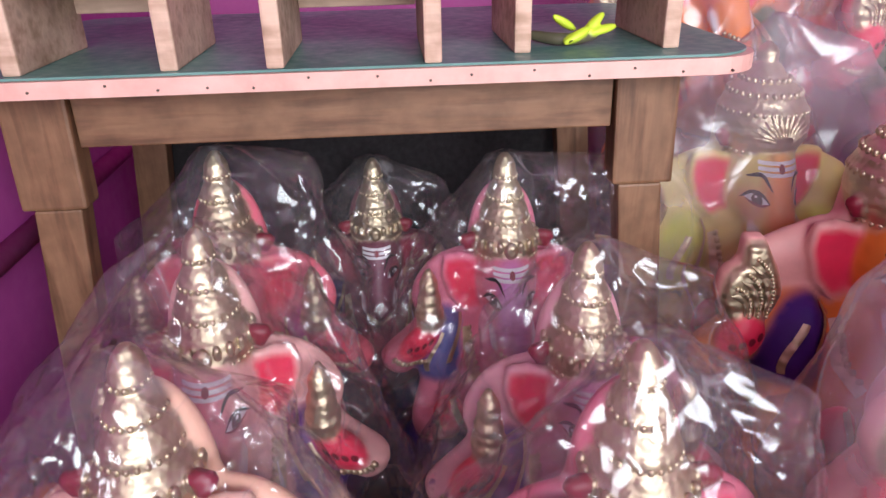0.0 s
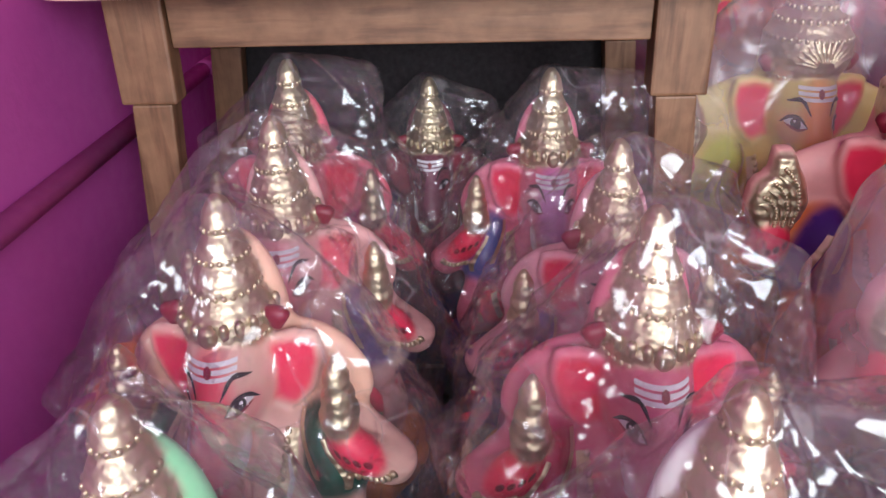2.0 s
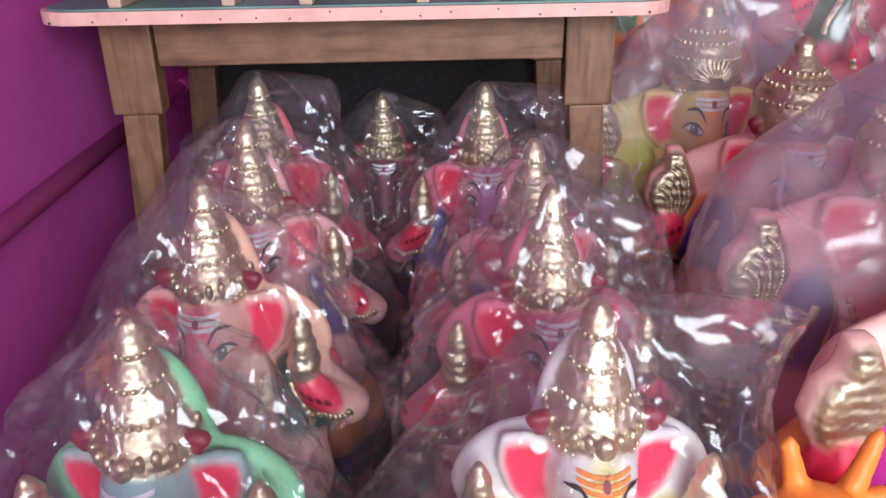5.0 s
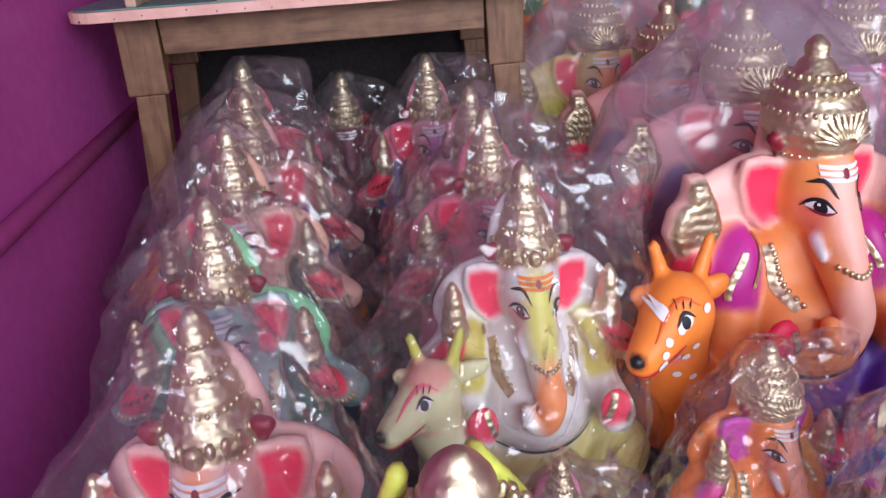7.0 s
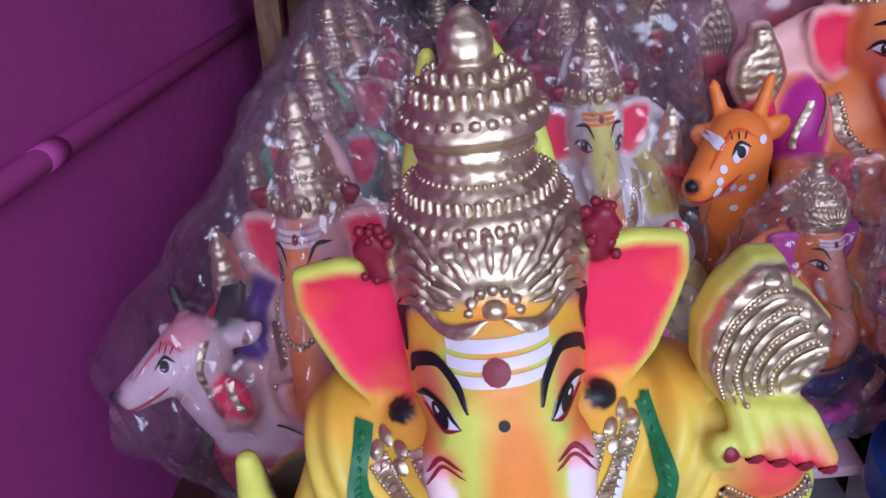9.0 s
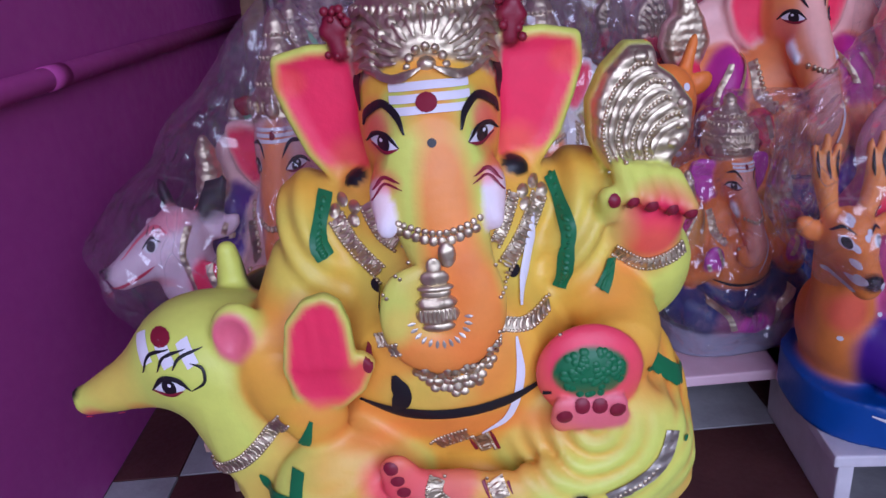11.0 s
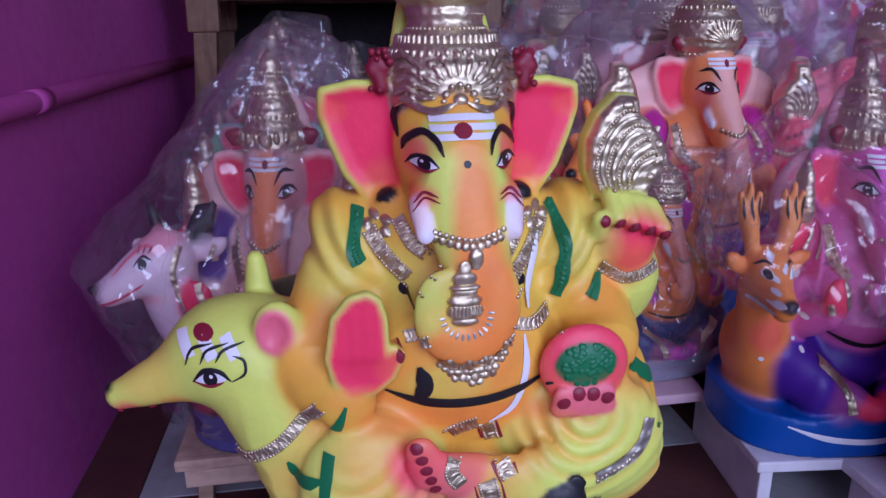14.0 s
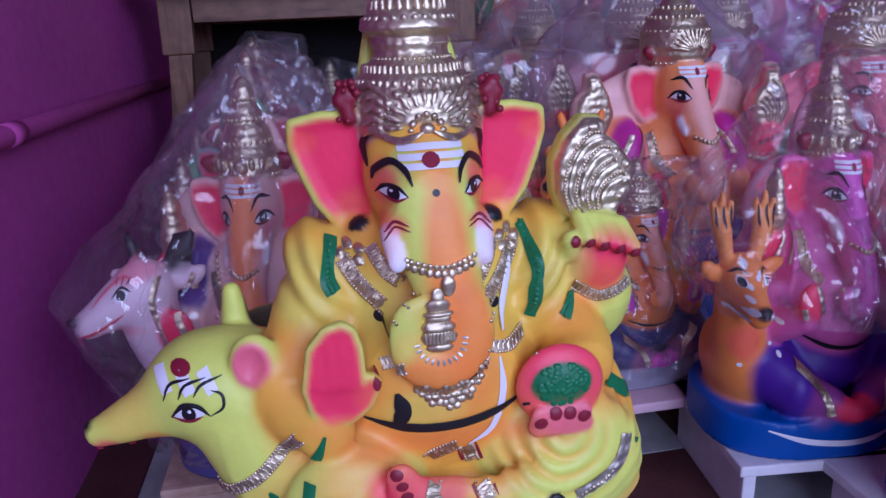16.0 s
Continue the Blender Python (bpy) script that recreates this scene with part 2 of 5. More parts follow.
for y in (-1.55, 0.02, 1.3):
    bm = bmesh.new()
    bmesh.ops.create_cone(bm, cap_ends=True, segments=24, radius1=0.0165, radius2=0.0165, depth=0.045)
    bm.transform(pose(-0.487, y, 0.548, 90, 0, 0))
    link("coupling", bm, PIPE_PAINT, pipe, True)


# ---- table ----
def table():
    e = thing("wooden_table", "varnished wooden table with a pink-edged green top", "table", pose(-0.045, 0.96, 0))
    def top(z0, z1, grow, mat, name):
        bm = bmesh.new()
        ring = []
        w, d, r = 0.437 + grow, 0.25 + grow, 0.06
        for cx, cy, a0 in ((w - r, d - r, 0), (-w + r, d - r, 90), (-w + r, -d + r, 180), (w - r, -d + r, 270)):
            ring += [(cx + r * math.cos(radians(a0 + a)), cy + r * math.sin(radians(a0 + a))) for a in range(0, 91, 15)]
        lo, hi = [bm.verts.new((x, y, z0)) for x, y in ring], [bm.verts.new((x, y, z1)) for x, y in ring]
        bm.faces.new(hi), bm.faces.new(lo[::-1])
        for i in range(len(ring)):
            j = (i + 1) % len(ring)
            bm.faces.new((lo[i], lo[j], hi[j], hi[i]))
        return part(name, bm, mat, e)
    top(0.764, 0.781, 0.0, PINK_EDGE, "edging")
    top(0.7815, 0.784, -0.006, GREEN_TOP, "tabletop")
    for sx, x0, x1 in ((-1, -0.372, -0.2995), (1, 0.2945, 0.367)):
        for y0, y1 in ((-0.185, -0.15), (0.15, 0.185)):
            leg = part("leg", block(x0 + (0.008 if sx < 0 else 0.012), x1 - (0.012 if sx < 0 else 0.008), y0, y1, 0.0, 0.625, 0.003, 0.055 * sx), LEG_WOOD, e)
            part("leg_head", block(x0, x1, y0 - 0.002, y1 + 0.002, 0.6255, 0.763, 0.004, 0.004 * sx), LEG_WOOD, leg)
    for y0, y1 in ((-0.18, -0.155), (0.155, 0.18)):
        part("apron", block(-0.298, 0.293, y0, y1, 0.695, 0.763, 0.002), TABLE_WOOD, e)
    for x0, x1 in ((-0.345, -0.32), (0.315, 0.34)):
        part("apron", block(x0, x1, -0.148, 0.148, 0.70, 0.763, 0.002), TABLE_WOOD, e)
    # Added sheet: near-black colour puts the under-table shade behind the legs.
    part("shade_panel", block(-0.36, 0.355, 0.19, 0.20, 0.0, 0.762, 0.001), mottled("under_table_shade", (0.006, 0.004, 0.005), (0.012, 0.008, 0.01), 8, 0.9), e, "added near-black sheet standing in for shade behind the legs")
    random.seed(4)
    rust = mottled("rusty_nail", (0.06, 0.04, 0.03), (0.12, 0.08, 0.06), 60, 0.6)
    for i in range(16):
        bm = bmesh.new()
        bmesh.ops.create_cone(bm, cap_ends=True, segments=6, radius1=0.0018, radius2=0.001, depth=0.003,
                              matrix=pose(-0.4 + 0.053 * i + random.uniform(-0.012, 0.012), -0.2505, 0.772 + random.uniform(-0.005, 0.005), 90, 0, 0))
        part("nail", bm, rust, e)
    return e


table()


def low_bench(w, d, h, board, mat, label, m, group="", inset=0.02):
    e = thing("low_bench", label, "bench", m, group)
    part("board", block(-w / 2, w / 2, -d / 2, d / 2, h - 0.016, h, 0.003), board, e)
    for s in (-1, 1):
        part("side_leg", block(s * (w / 2 - inset) - 0.009, s * (w / 2 - inset) + 0.009, -d / 2 + 0.012, d / 2 - 0.012, 0, h - 0.0165, 0.003), mat, e)
    part("stretcher", block(-w / 2 + inset + 0.01, w / 2 - inset - 0.01, d / 2 - 0.03, d / 2 - 0.014, h - 0.06, h - 0.0165, 0.002), mat, e)
    return e


def post_bench(w, d, h, label, m):
    e = thing("low_bench", label, "bench", m)
    part("board", block(-w / 2, w / 2, -d / 2, d / 2, h - 0.016, h, 0.003), PALE_WOOD, e)
    part("front_rail", block(-w / 2 + 0.01, w / 2 - 0.01, -d / 2 + 0.006, -d / 2 + 0.02, h - 0.045, h - 0.0165, 0.002), PALE_WOOD, e)
    for sx in (-1, 1):
        for sy in (-1, 1):
            part("leg", block(sx * (w / 2 - 0.035) - 0.01, sx * (w / 2 - 0.035) + 0.01, sy * (d / 2 - 0.032) - 0.01, sy * (d / 2 - 0.032) + 0.01, 0, h - 0.0165, 0.002, 0.008 * sx), PALE_WOOD, e)
    return e


# small benches stored on the table
for x, y, w in ((-0.292, 0.812, 0.172), (-0.035, 0.806, 0.178), (0.220, 0.845, 0.182)):
    low_bench(w, 0.20, 0.10, PALE_WOOD, PALE_WOOD, "small unpainted wooden bench stored on the green tabletop", pose(x, y, 0.784), "benches on the table", 0.011)


# ---- moulded figures ----
class Clay:
    """Soft solids melted into each other on a grid, each with its paint and gilding."""

    def __init__(self, lo, hi, h):
        self.lo, self.h = np.array(lo, float), h
        self.n = np.ceil((np.array(hi) - self.lo) / h).astype(int) + 1
        self.D = np.full(self.n, 0.05, np.float32)
        self.C = np.zeros((*self.n, 4), np.float32)

    def box(self, lo, hi):
        a = np.clip(((np.array(lo) - self.lo) / self.h).astype(int) - 1, 0, self.n - 1)
        b = np.clip(((np.array(hi) - self.lo) / self.h).astype(int) + 2, 1, self.n)
        s = tuple(slice(i, j) for i, j in zip(a, b))
        g = np.meshgrid(*[self.lo[k] + self.h * np.arange(a[k], b[k]) for k in range(3)], indexing="ij")
        return s, np.stack(g, -1)

    def melt(self, s, d, paint, k, gilt=0.0, crisp=3.0):
        D, C = self.D[s], self.C[s]
        w = np.clip(0.5 + 0.5 * (D - d) / k, 0, 1)
        self.D[s] = D * (1 - w) + d * w - k * w * (1 - w)
        v = np.clip(0.5 + (w - 0.5) * crisp, 0, 1)[..., None]
        self.C[s] = C * (1 - v) + np.array((*paint, gilt), np.float32) * v

    def egg(self, c, r, paint, k=0.012, turn=(0, 0, 0), gilt=0.0, crisp=3.0):
        R = max(r) + k + 3 * self.h
        s, p = self.box(np.array(c) - R, np.array(c) + R)
        m = np.array(Euler([radians(a) for a in turn]).to_matrix())
        q = ((p - np.array(c)) @ m) / np.array(r)
        n = np.sqrt((q ** 2).sum(-1)) + 1e-6
        g = np.sqrt(((q / np.array(r)) ** 2).sum(-1)) + 1e-6
        self.melt(s, n * (n - 1) / g, paint, k, gilt, crisp)

    def carve(self, c, r, paint, k=0.004, turn=(0, 0, 0)):
        R = max(r) + k + 3 * self.h
        s, p = self.box(np.array(c) - R, np.array(c) + R)
        m = np.array(Euler([radians(a) for a in turn]).to_matrix())
        q = ((p - np.array(c)) @ m) / np.array(r)
        n = np.sqrt((q ** 2).sum(-1)) + 1e-6
        d = -n * (n - 1) / (np.sqrt(((q / np.array(r)) ** 2).sum(-1)) + 1e-6)
        v = np.clip(2.0 + d / self.h, 0, 1)[..., None]
        self.C[s] = self.C[s] * (1 - v) + np.array((*paint, 0), np.float32) * v
        D = self.D[s]
        w = np.clip(0.5 - 0.5 * (D - d) / k, 0, 1)
        self.D[s] = D * (1 - w) + d * w + k * w * (1 - w)

    def limb(self, pts, rad, paint, k=0.01, gilt=0.0, crisp=3.0, steps=6):
        """A tapering limb along a smooth line."""
        p = smooth_line(np.array(pts, float), steps)
        r = np.interp(np.linspace(0, 1, len(p)), np.linspace(0, 1, len(rad)), rad)
        R = max(rad) + k + 2 * self.h
        s, g = self.box(p.min(0) - R, p.max(0) + R)
        d = np.full(g.shape[:3], 1.0, np.float32)
        for i in range(len(p) - 1):
            ab = p[i + 1] - p[i]
            t = np.clip(((g - p[i]) @ ab) / (ab @ ab + 1e-9), 0, 1)
            d = np.minimum(d, np.sqrt(((g - p[i] - t[..., None] * ab) ** 2).sum(-1)) - (r[i] + (r[i + 1] - r[i]) * t))
        self.melt(s, d, paint, k, gilt, crisp)

    def turned(self, c, prof, paint, k=0.004, gilt=1.0, flat=1.0, tip=(0, 0)):
        """A turned shape: (height, radius) pairs up from c; tip leans the axis."""
        z = np.array([a for a, _ in prof])
        r = np.array([b for _, b in prof])
        R = r.max() + abs(tip[0]) + abs(tip[1]) + 0.02
        s, p = self.box((c[0] - R, c[1] - R, c[2] + z[0] - 0.01), (c[0] + R, c[1] + R, c[2] + z[-1] + 0.015))
        zz = p[..., 2] - c[2]
        u = (zz - z[0]) / (z[-1] - z[0])
        rho = np.sqrt((p[..., 0] - c[0] - tip[0] * u) ** 2 + ((p[..., 1] - c[1] - tip[1] * u) / flat) ** 2)
        d = np.maximum((rho - np.interp(zz, z, r)) * 0.8, np.maximum(z[0] - zz, zz - z[-1]))
        self.melt(s, d, paint, k, gilt, 6.0)

    def slab(self, c, r, z0, z1, paint, k=0.006, wave=0.0, power=2.6):
        """An upright plinth of rounded plan."""
        s, p = self.box((c[0] - r[0] - 0.02, c[1] - r[1] - 0.02, z0 - 0.015), (c[0] + r[0] + 0.02, c[1] + r[1] + 0.02, z1 + 0.03))
        x, y = (p[..., 0] - c[0]) / r[0], (p[..., 1] - c[1]) / r[1]
        n = (np.abs(x) ** power + np.abs(y) ** power) ** (1 / power)
        top = z1 + wave * np.sin(9 * x + 1.0) * 0.5 + wave * np.cos(5 * x)
        d = np.maximum((n - 1) * min(r), np.maximum(z0 - p[..., 2], p[..., 2] - top))
        self.melt(s, d, paint, k)

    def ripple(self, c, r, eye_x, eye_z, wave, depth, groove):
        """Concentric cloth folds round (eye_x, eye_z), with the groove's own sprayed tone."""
        s, p = self.box(np.array(c) - np.array(r), np.array(c) + np.array(r))
        win = np.clip(1.6 * (1 - np.sqrt((((p - np.array(c)) / np.array(r)) ** 2).sum(-1))), 0, 1)
        rho = np.hypot(p[..., 0] - eye_x, p[..., 2] - eye_z)
        u = np.cos(math.tau * rho / wave)
        self.D[s] -= depth * win * u
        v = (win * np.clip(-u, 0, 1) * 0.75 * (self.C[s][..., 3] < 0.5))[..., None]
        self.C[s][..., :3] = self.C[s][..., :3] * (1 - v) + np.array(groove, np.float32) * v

    def plate(self, side, poly, y0, lean, thick, rim, paint, inner, k=0.006, dish=0.006, round_by=0.004):
        """A fan-shaped ear: a rounded plate in the x-z plane, dished and painted in front; lean: how far its outer edge goes back."""
        q = np.array([(side * x, z) for x, z in poly])
        s, p = self.box((q[:, 0].min() - 0.02, y0 - 0.05, q[:, 1].min() - 0.02), (q[:, 0].max() + 0.02, y0 + 0.05, q[:, 1].max() + 0.02))
        x, z = p[..., 0], p[..., 2]
        d2, inside = np.full(x.shape, 1.0), np.zeros(x.shape, bool)
        for a, b in zip(q, np.roll(q, -1, 0)):
            e = b - a
            t = np.clip(((x - a[0]) * e[0] + (z - a[1]) * e[1]) / (e @ e), 0, 1)
            d2 = np.minimum(d2, np.hypot(x - a[0] - t * e[0], z - a[1] - t * e[1]))
            inside ^= ((a[1] > z) != (b[1] > z)) & (x < a[0] + e[0] * (z - a[1]) / (e[1] + 1e-9))
        flat = np.where(inside, -d2, d2) - round_by
        y = p[..., 1] - y0 - lean * (np.abs(x) - abs(q[:, 0]).min())
        hollow = dish * np.clip((-flat - rim) / 0.012, 0, 1)
        front = -thick + hollow - y
        d = np.maximum(flat, np.maximum(front, y - thick))
        edge = np.minimum(thick, 0.006)
        a, b = np.maximum(flat + edge, 0), np.maximum(np.abs(y - hollow * 0.5) - thick + edge, 0)
        d = np.maximum(d, np.hypot(a, b) - edge)
        self.melt(s, d, paint, k, 0.0, 5.0)
        v = np.clip((-flat - rim) / 0.004, 0, 1) * np.clip((thick * 0.6 - y) / 0.003, 0, 1) * (d < 0.006)
        v = v[..., None]
        self.C[s] = self.C[s] * (1 - v) + np.array((*inner, 0), np.float32) * v

    def skin(self):
        """The surface, as points, four-sided faces and paint."""
        D, n = self.D, self.n
        S = D < 0
        cells = n - 1
        size = int(np.prod(cells))
        acc, cnt, quads = np.zeros((size, 3)), np.zeros(size), []
        step = np.array((cells[1] * cells[2], cells[2], 1))
        for a in range(3):
            b, c = (a + 1) % 3, (a + 2) % 3
            lo = [slice(1, -1)] * 3
            hi = [slice(1, -1)] * 3
            hi[a] = slice(2, None)
            s0, s1 = S[tuple(lo)], S[tuple(hi)]
            q = np.argwhere(s0 != s1) + 1
            q = q[q[:, a] < n[a] - 2]
            e = q.copy()
            e[:, a] += 1
            d0, d1 = D[tuple(q.T)], D[tuple(e.T)]
            pos = q.astype(float)
            pos[:, a] += d0 / (d0 - d1)
            ids = []
            for ob, oc in ((1, 1), (0, 1), (0, 0), (1, 0)):
                cell = q.copy()
                cell[:, b] -= ob
                cell[:, c] -= oc
                k = cell @ step
                ids.append(k)
                np.add.at(acc, k, pos)
                np.add.at(cnt, k, 1)
            f = np.stack(ids, 1)
            f[d0 > 0] = f[d0 > 0][:, ::-1]
            quads.append(f)
        used = np.flatnonzero(cnt)
        back = np.full(size, -1)
        back[used] = np.arange(len(used))
        V = acc[used] / cnt[used][:, None]
        low = np.clip(np.floor(V).astype(int), 0, n - 2)
        fr = V - low
        C = np.zeros((len(V), 4), np.float32)
        for i in range(8):
            o = np.array((i & 1, i >> 1 & 1, i >> 2))
            C += np.prod(np.where(o, fr, 1 - fr), axis=1)[:, None] * self.C[tuple((low + o).T)]
        return self.lo + self.h * V, back[np.concatenate(quads)], C


def smooth_line(p, steps=6):
    if len(p) < 3:
        return np.array([p[0] + (p[-1] - p[0]) * t for t in np.linspace(0, 1, steps + 1)])
    q = np.vstack([2 * p[0] - p[1], p, 2 * p[-1] - p[-2]])
    out = []
    for i in range(1, len(q) - 2):
        for t in np.linspace(0, 1, steps, endpoint=False):
            out.append(0.5 * (2 * q[i] + (q[i + 1] - q[i - 1]) * t + (2 * q[i - 1] - 5 * q[i] + 4 * q[i + 1] - q[i + 2]) * t * t + (3 * q[i] - q[i - 1] - 3 * q[i + 1] + q[i + 2]) * t ** 3))
    out.append(p[-1])
    return np.array(out)


class Figure:
    """One moulded figure: its skin, and raised or painted ornament laid on it."""

    def __init__(self, clay):
        V, F, C = clay.skin()
        self.V, self.F, self.C = [V], [F], [C]
        self.count = len(V)
        self.skin_points = V
        from_faces = [tuple(f) for f in F.tolist()]
        self.tree = BVHTree.FromPolygons([tuple(v) for v in V.tolist()], from_faces)

    def spray(self, c, r, paint, amount=1.0):
        """An airbrushed patch."""
        d = np.sqrt((((self.V[0] - np.array(c)) / np.array(r)) ** 2).sum(1))
        w = (np.clip((1.35 - d) * 1.7, 0, 1) * amount * (self.C[0][:, 3] < 0.5) * (self.C[0][:, :3].sum(1) > 0.15))[:, None]
        self.C[0][:, :3] = self.C[0][:, :3] * (1 - w) + np.array(paint) * w

    def add(self, V, F, paint, gilt=0.0):
        V = np.array(V, float)
        self.V.append(V)
        self.F.append(np.array(F) + self.count)
        self.C.append(np.tile(np.array((*paint, gilt), np.float32), (len(V), 1)))
        self.count += len(V)

    def cast(self, x, z, way=(0, 1, 0), y=-0.5):
        w = Vector(way).normalized()
        o = Vector((x, 0, z)) + w * y
        hit, normal, _, _ = self.tree.ray_cast(o, w)
        return (hit, normal) if hit else (None, None)

    def strip(self, path, width, paint, gilt=0.0, lift=0.0009, way=(0, 1, 0), taper=True, steps=7):
        """A brushed or raised line over the skin, along a path seen from the front."""
        p = smooth_line(np.array(path, float), steps)
        V, F, n = [], [], len(p)
        for i in range(n):
            t = p[min(i + 1, n - 1)] - p[max(i - 1, 0)]
            t = t / (np.hypot(*t) + 1e-9)
            w = width * 0.5 * (min(1, 0.25 + 3 * min(i, n - 1 - i) / n) if taper else 1)
            row = []
            for s in (-1, 0, 1):
                q = p[i] + s * w * np.array((-t[1], t[0]))
                hit, nor = self.cast(q[0], q[1], way)
                if hit is None:
                    row = None
                    break
                row.append(hit + nor * lift * (1.5 if s == 0 else 1.0))
            if row is None or (row[0] - row[2]).length > 2.2 * width:
                continue
            V += [tuple(v) for v in row]
            m = len(V) // 3 - 1
            if m > 0 and (row[1] - Vector(V[3 * m - 2])).length < 0.018:
                F += [(3 * m - 3, 3 * m - 2, 3 * m + 1, 3 * m), (3 * m - 2, 3 * m - 1, 3 * m + 2, 3 * m + 1)]
        if F:
            self.add(V, F, paint, gilt)

    def spot(self, x, z, rx, rz, paint, gilt=0.0, lift=0.001, dome=0.0, turn=0.0, way=(0, 1, 0)):
        """A painted dab or raised boss."""
        ca, sa = math.cos(radians(turn)), math.sin(radians(turn))
        V = []
        for ring in (0.0, 0.55, 1.0):
            for k in range(12):
                a = k * math.tau / 12
                u, w = ring * rx * math.cos(a), ring * rz * math.sin(a)
                hit, nor = self.cast(x + u * ca - w * sa, z + u * sa + w * ca, way)
                if hit is None:
                    return
                V.append(tuple(hit + nor * (lift + dome * (1 - ring * ring))))
                if ring == 0.0:
                    break
        F = [(0, 1 + (k + 1) % 12, 1 + k, 1 + k) for k in range(12)]
        F += [(1 + k, 1 + (k + 1) % 12, 13 + (k + 1) % 12, 13 + k) for k in range(12)]
        self.add(V, F, paint, gilt)

    def bead(self, c, r, paint, gilt=1.0, sides=7, rings=4):
        r = (r, r, r) if np.isscalar(r) else r
        V = [(c[0], c[1], c[2] - r[2])]
        for i in range(1, rings):
            a = math.pi * i / rings
            V += [(c[0] + r[0] * math.sin(a) * math.cos(k * math.tau / sides), c[1] + r[1] * math.sin(a) * math.sin(k * math.tau / sides), c[2] - r[2] * math.cos(a)) for k in range(sides)]
        V.append((c[0], c[1], c[2] + r[2]))
        F = [(0, 0, 1 + (k + 1) % sides, 1 + k) for k in range(sides)]
        for i in range(rings - 2):
            o = 1 + i * sides
            F += [(o + k, o + (k + 1) % sides, o + sides + (k + 1) % sides, o + sides + k) for k in range(sides)]
        o = 1 + (rings - 2) * sides
        F += [(o + k, o + (k + 1) % sides, len(V) - 1, len(V) - 1) for k in range(sides)]
        self.add(V, F, paint, gilt)

    def chain(self, path, r, paint, gap=2.0, lift=0.3, way=(0, 1, 0), gilt=1.0):
        """Beads along a path seen from the front."""
        p = smooth_line(np.array(path, float), 12)
        run = np.concatenate([[0], np.cumsum(np.hypot(*np.diff(p, axis=0).T))])
        for s in np.arange(0, run[-1], r * gap):
            hit, nor = self.cast(np.interp(s, run, p[:, 0]), np.interp(s, run, p[:, 1]), way)
            if hit is not None:
                self.bead(hit + nor * r * lift, r, paint, gilt)

    def band(self, path, width, edge=None, rib=0.0045):
        """A gilded border: a raised strip, ribs across it and a beaded edge; edge: a brushed line along both sides."""
        self.strip(path, width, GOLD, 1.0, 0.0016, taper=False)
        p = smooth_line(np.array(path, float), 12)
        t = np.gradient(p, axis=0)
        t /= np.hypot(t[:, 0], t[:, 1])[:, None] + 1e-9
        side = np.stack([-t[:, 1], t[:, 0]], 1)
        for k in (-1, 1):
            self.chain(p[::6] + k * side[::6] * width * 0.42, 0.0015, GOLD, 1.8, 0.9)
            if edge:
                self.strip(p[::6] + k * side[::6] * width * 0.66, 0.0026, edge, lift=0.0013, steps=4)
        run = np.concatenate([[0], np.cumsum(np.hypot(*np.diff(p, axis=0).T))])
        for d in np.arange(rib, run[-1] - rib * 0.5, rib):
            c, n = np.array([np.interp(d, run, p[:, i]) for i in (0, 1)]), np.array([np.interp(d, run, side[:, i]) for i in (0, 1)])
            self.strip([c - n * width * 0.3, c + n * width * 0.3], rib * 0.55, GOLD, 1.0, 0.0030, steps=3)

    def collar(self, c, rad, r, paint, count, tall=1.0, gilt=1.0, flat=1.0):
        """A ring of beads round an upright axis."""
        for k in range(count):
            a = k * math.tau / count
            self.bead((c[0] + rad * math.cos(a), c[1] + rad * flat * math.sin(a), c[2]), (r, r, r * tall), paint, gilt)

    def finish(self, name, label, m, category="statue", group="", shallow=0.0, tuck=0, wide=0.0):
        V, F, C = np.vstack(self.V), np.vstack(self.F), np.vstack(self.C)
        if tuck:
            V[:, 2] = np.interp(V[:, 2], [0, 0.25, 0.30, 0.345, 0.503, 0.6], [0, 0.262, 0.320, 0.380, 0.503, 0.6])
            slim = 1 - 0.19 * np.clip((V[:, 2] - 0.24) / 0.05, 0, 1) * (1 - 0.8 * np.clip((np.abs(V[:, 0]) - 0.10) / 0.03, 0, 1) * wide)
            mount = ((V[:, 0] < -0.155) | (V[:, 0] < -0.11) & (V[:, 1] < -0.048)) & (V[:, 2] < 0.37) if tuck == 3 else (V[:, 0] < -0.085) & (V[:, 1] < -0.053) & (V[:, 2] < 0.34) & (tuck == 2)
            V[:, 0] *= np.where(mount, 1.0, slim)
        self.skin_points = V[:len(self.skin_points)]
        if shallow:
            deep = V[:, 1] < -0.072
            V[deep, 1] = -0.072 + (V[deep, 1] + 0.072) * shallow
        me = bpy.data.meshes.new(name)
        faces = [tuple(dict.fromkeys(f)) for f in F.tolist()]
        me.from_pydata(V.tolist(), [], [f for f in faces if len(f) > 2])
        c = me.color_attributes.new("paint", "FLOAT_COLOR", "POINT")
        c.data.foreach_set("color", np.hstack([C[:, :3], np.ones((len(C), 1))]).astype(np.float32).ravel())
        g = me.attributes.new("gilt", "FLOAT", "POINT")
        g.data.foreach_set("value", C[:, 3].astype(np.float32).copy())
        me.materials.append(PLASTER)
        me.shade_smooth()
        me.update()
        ob = new(name, me)
        ob.matrix_world = m
        return tagged(ob, label, category, group)


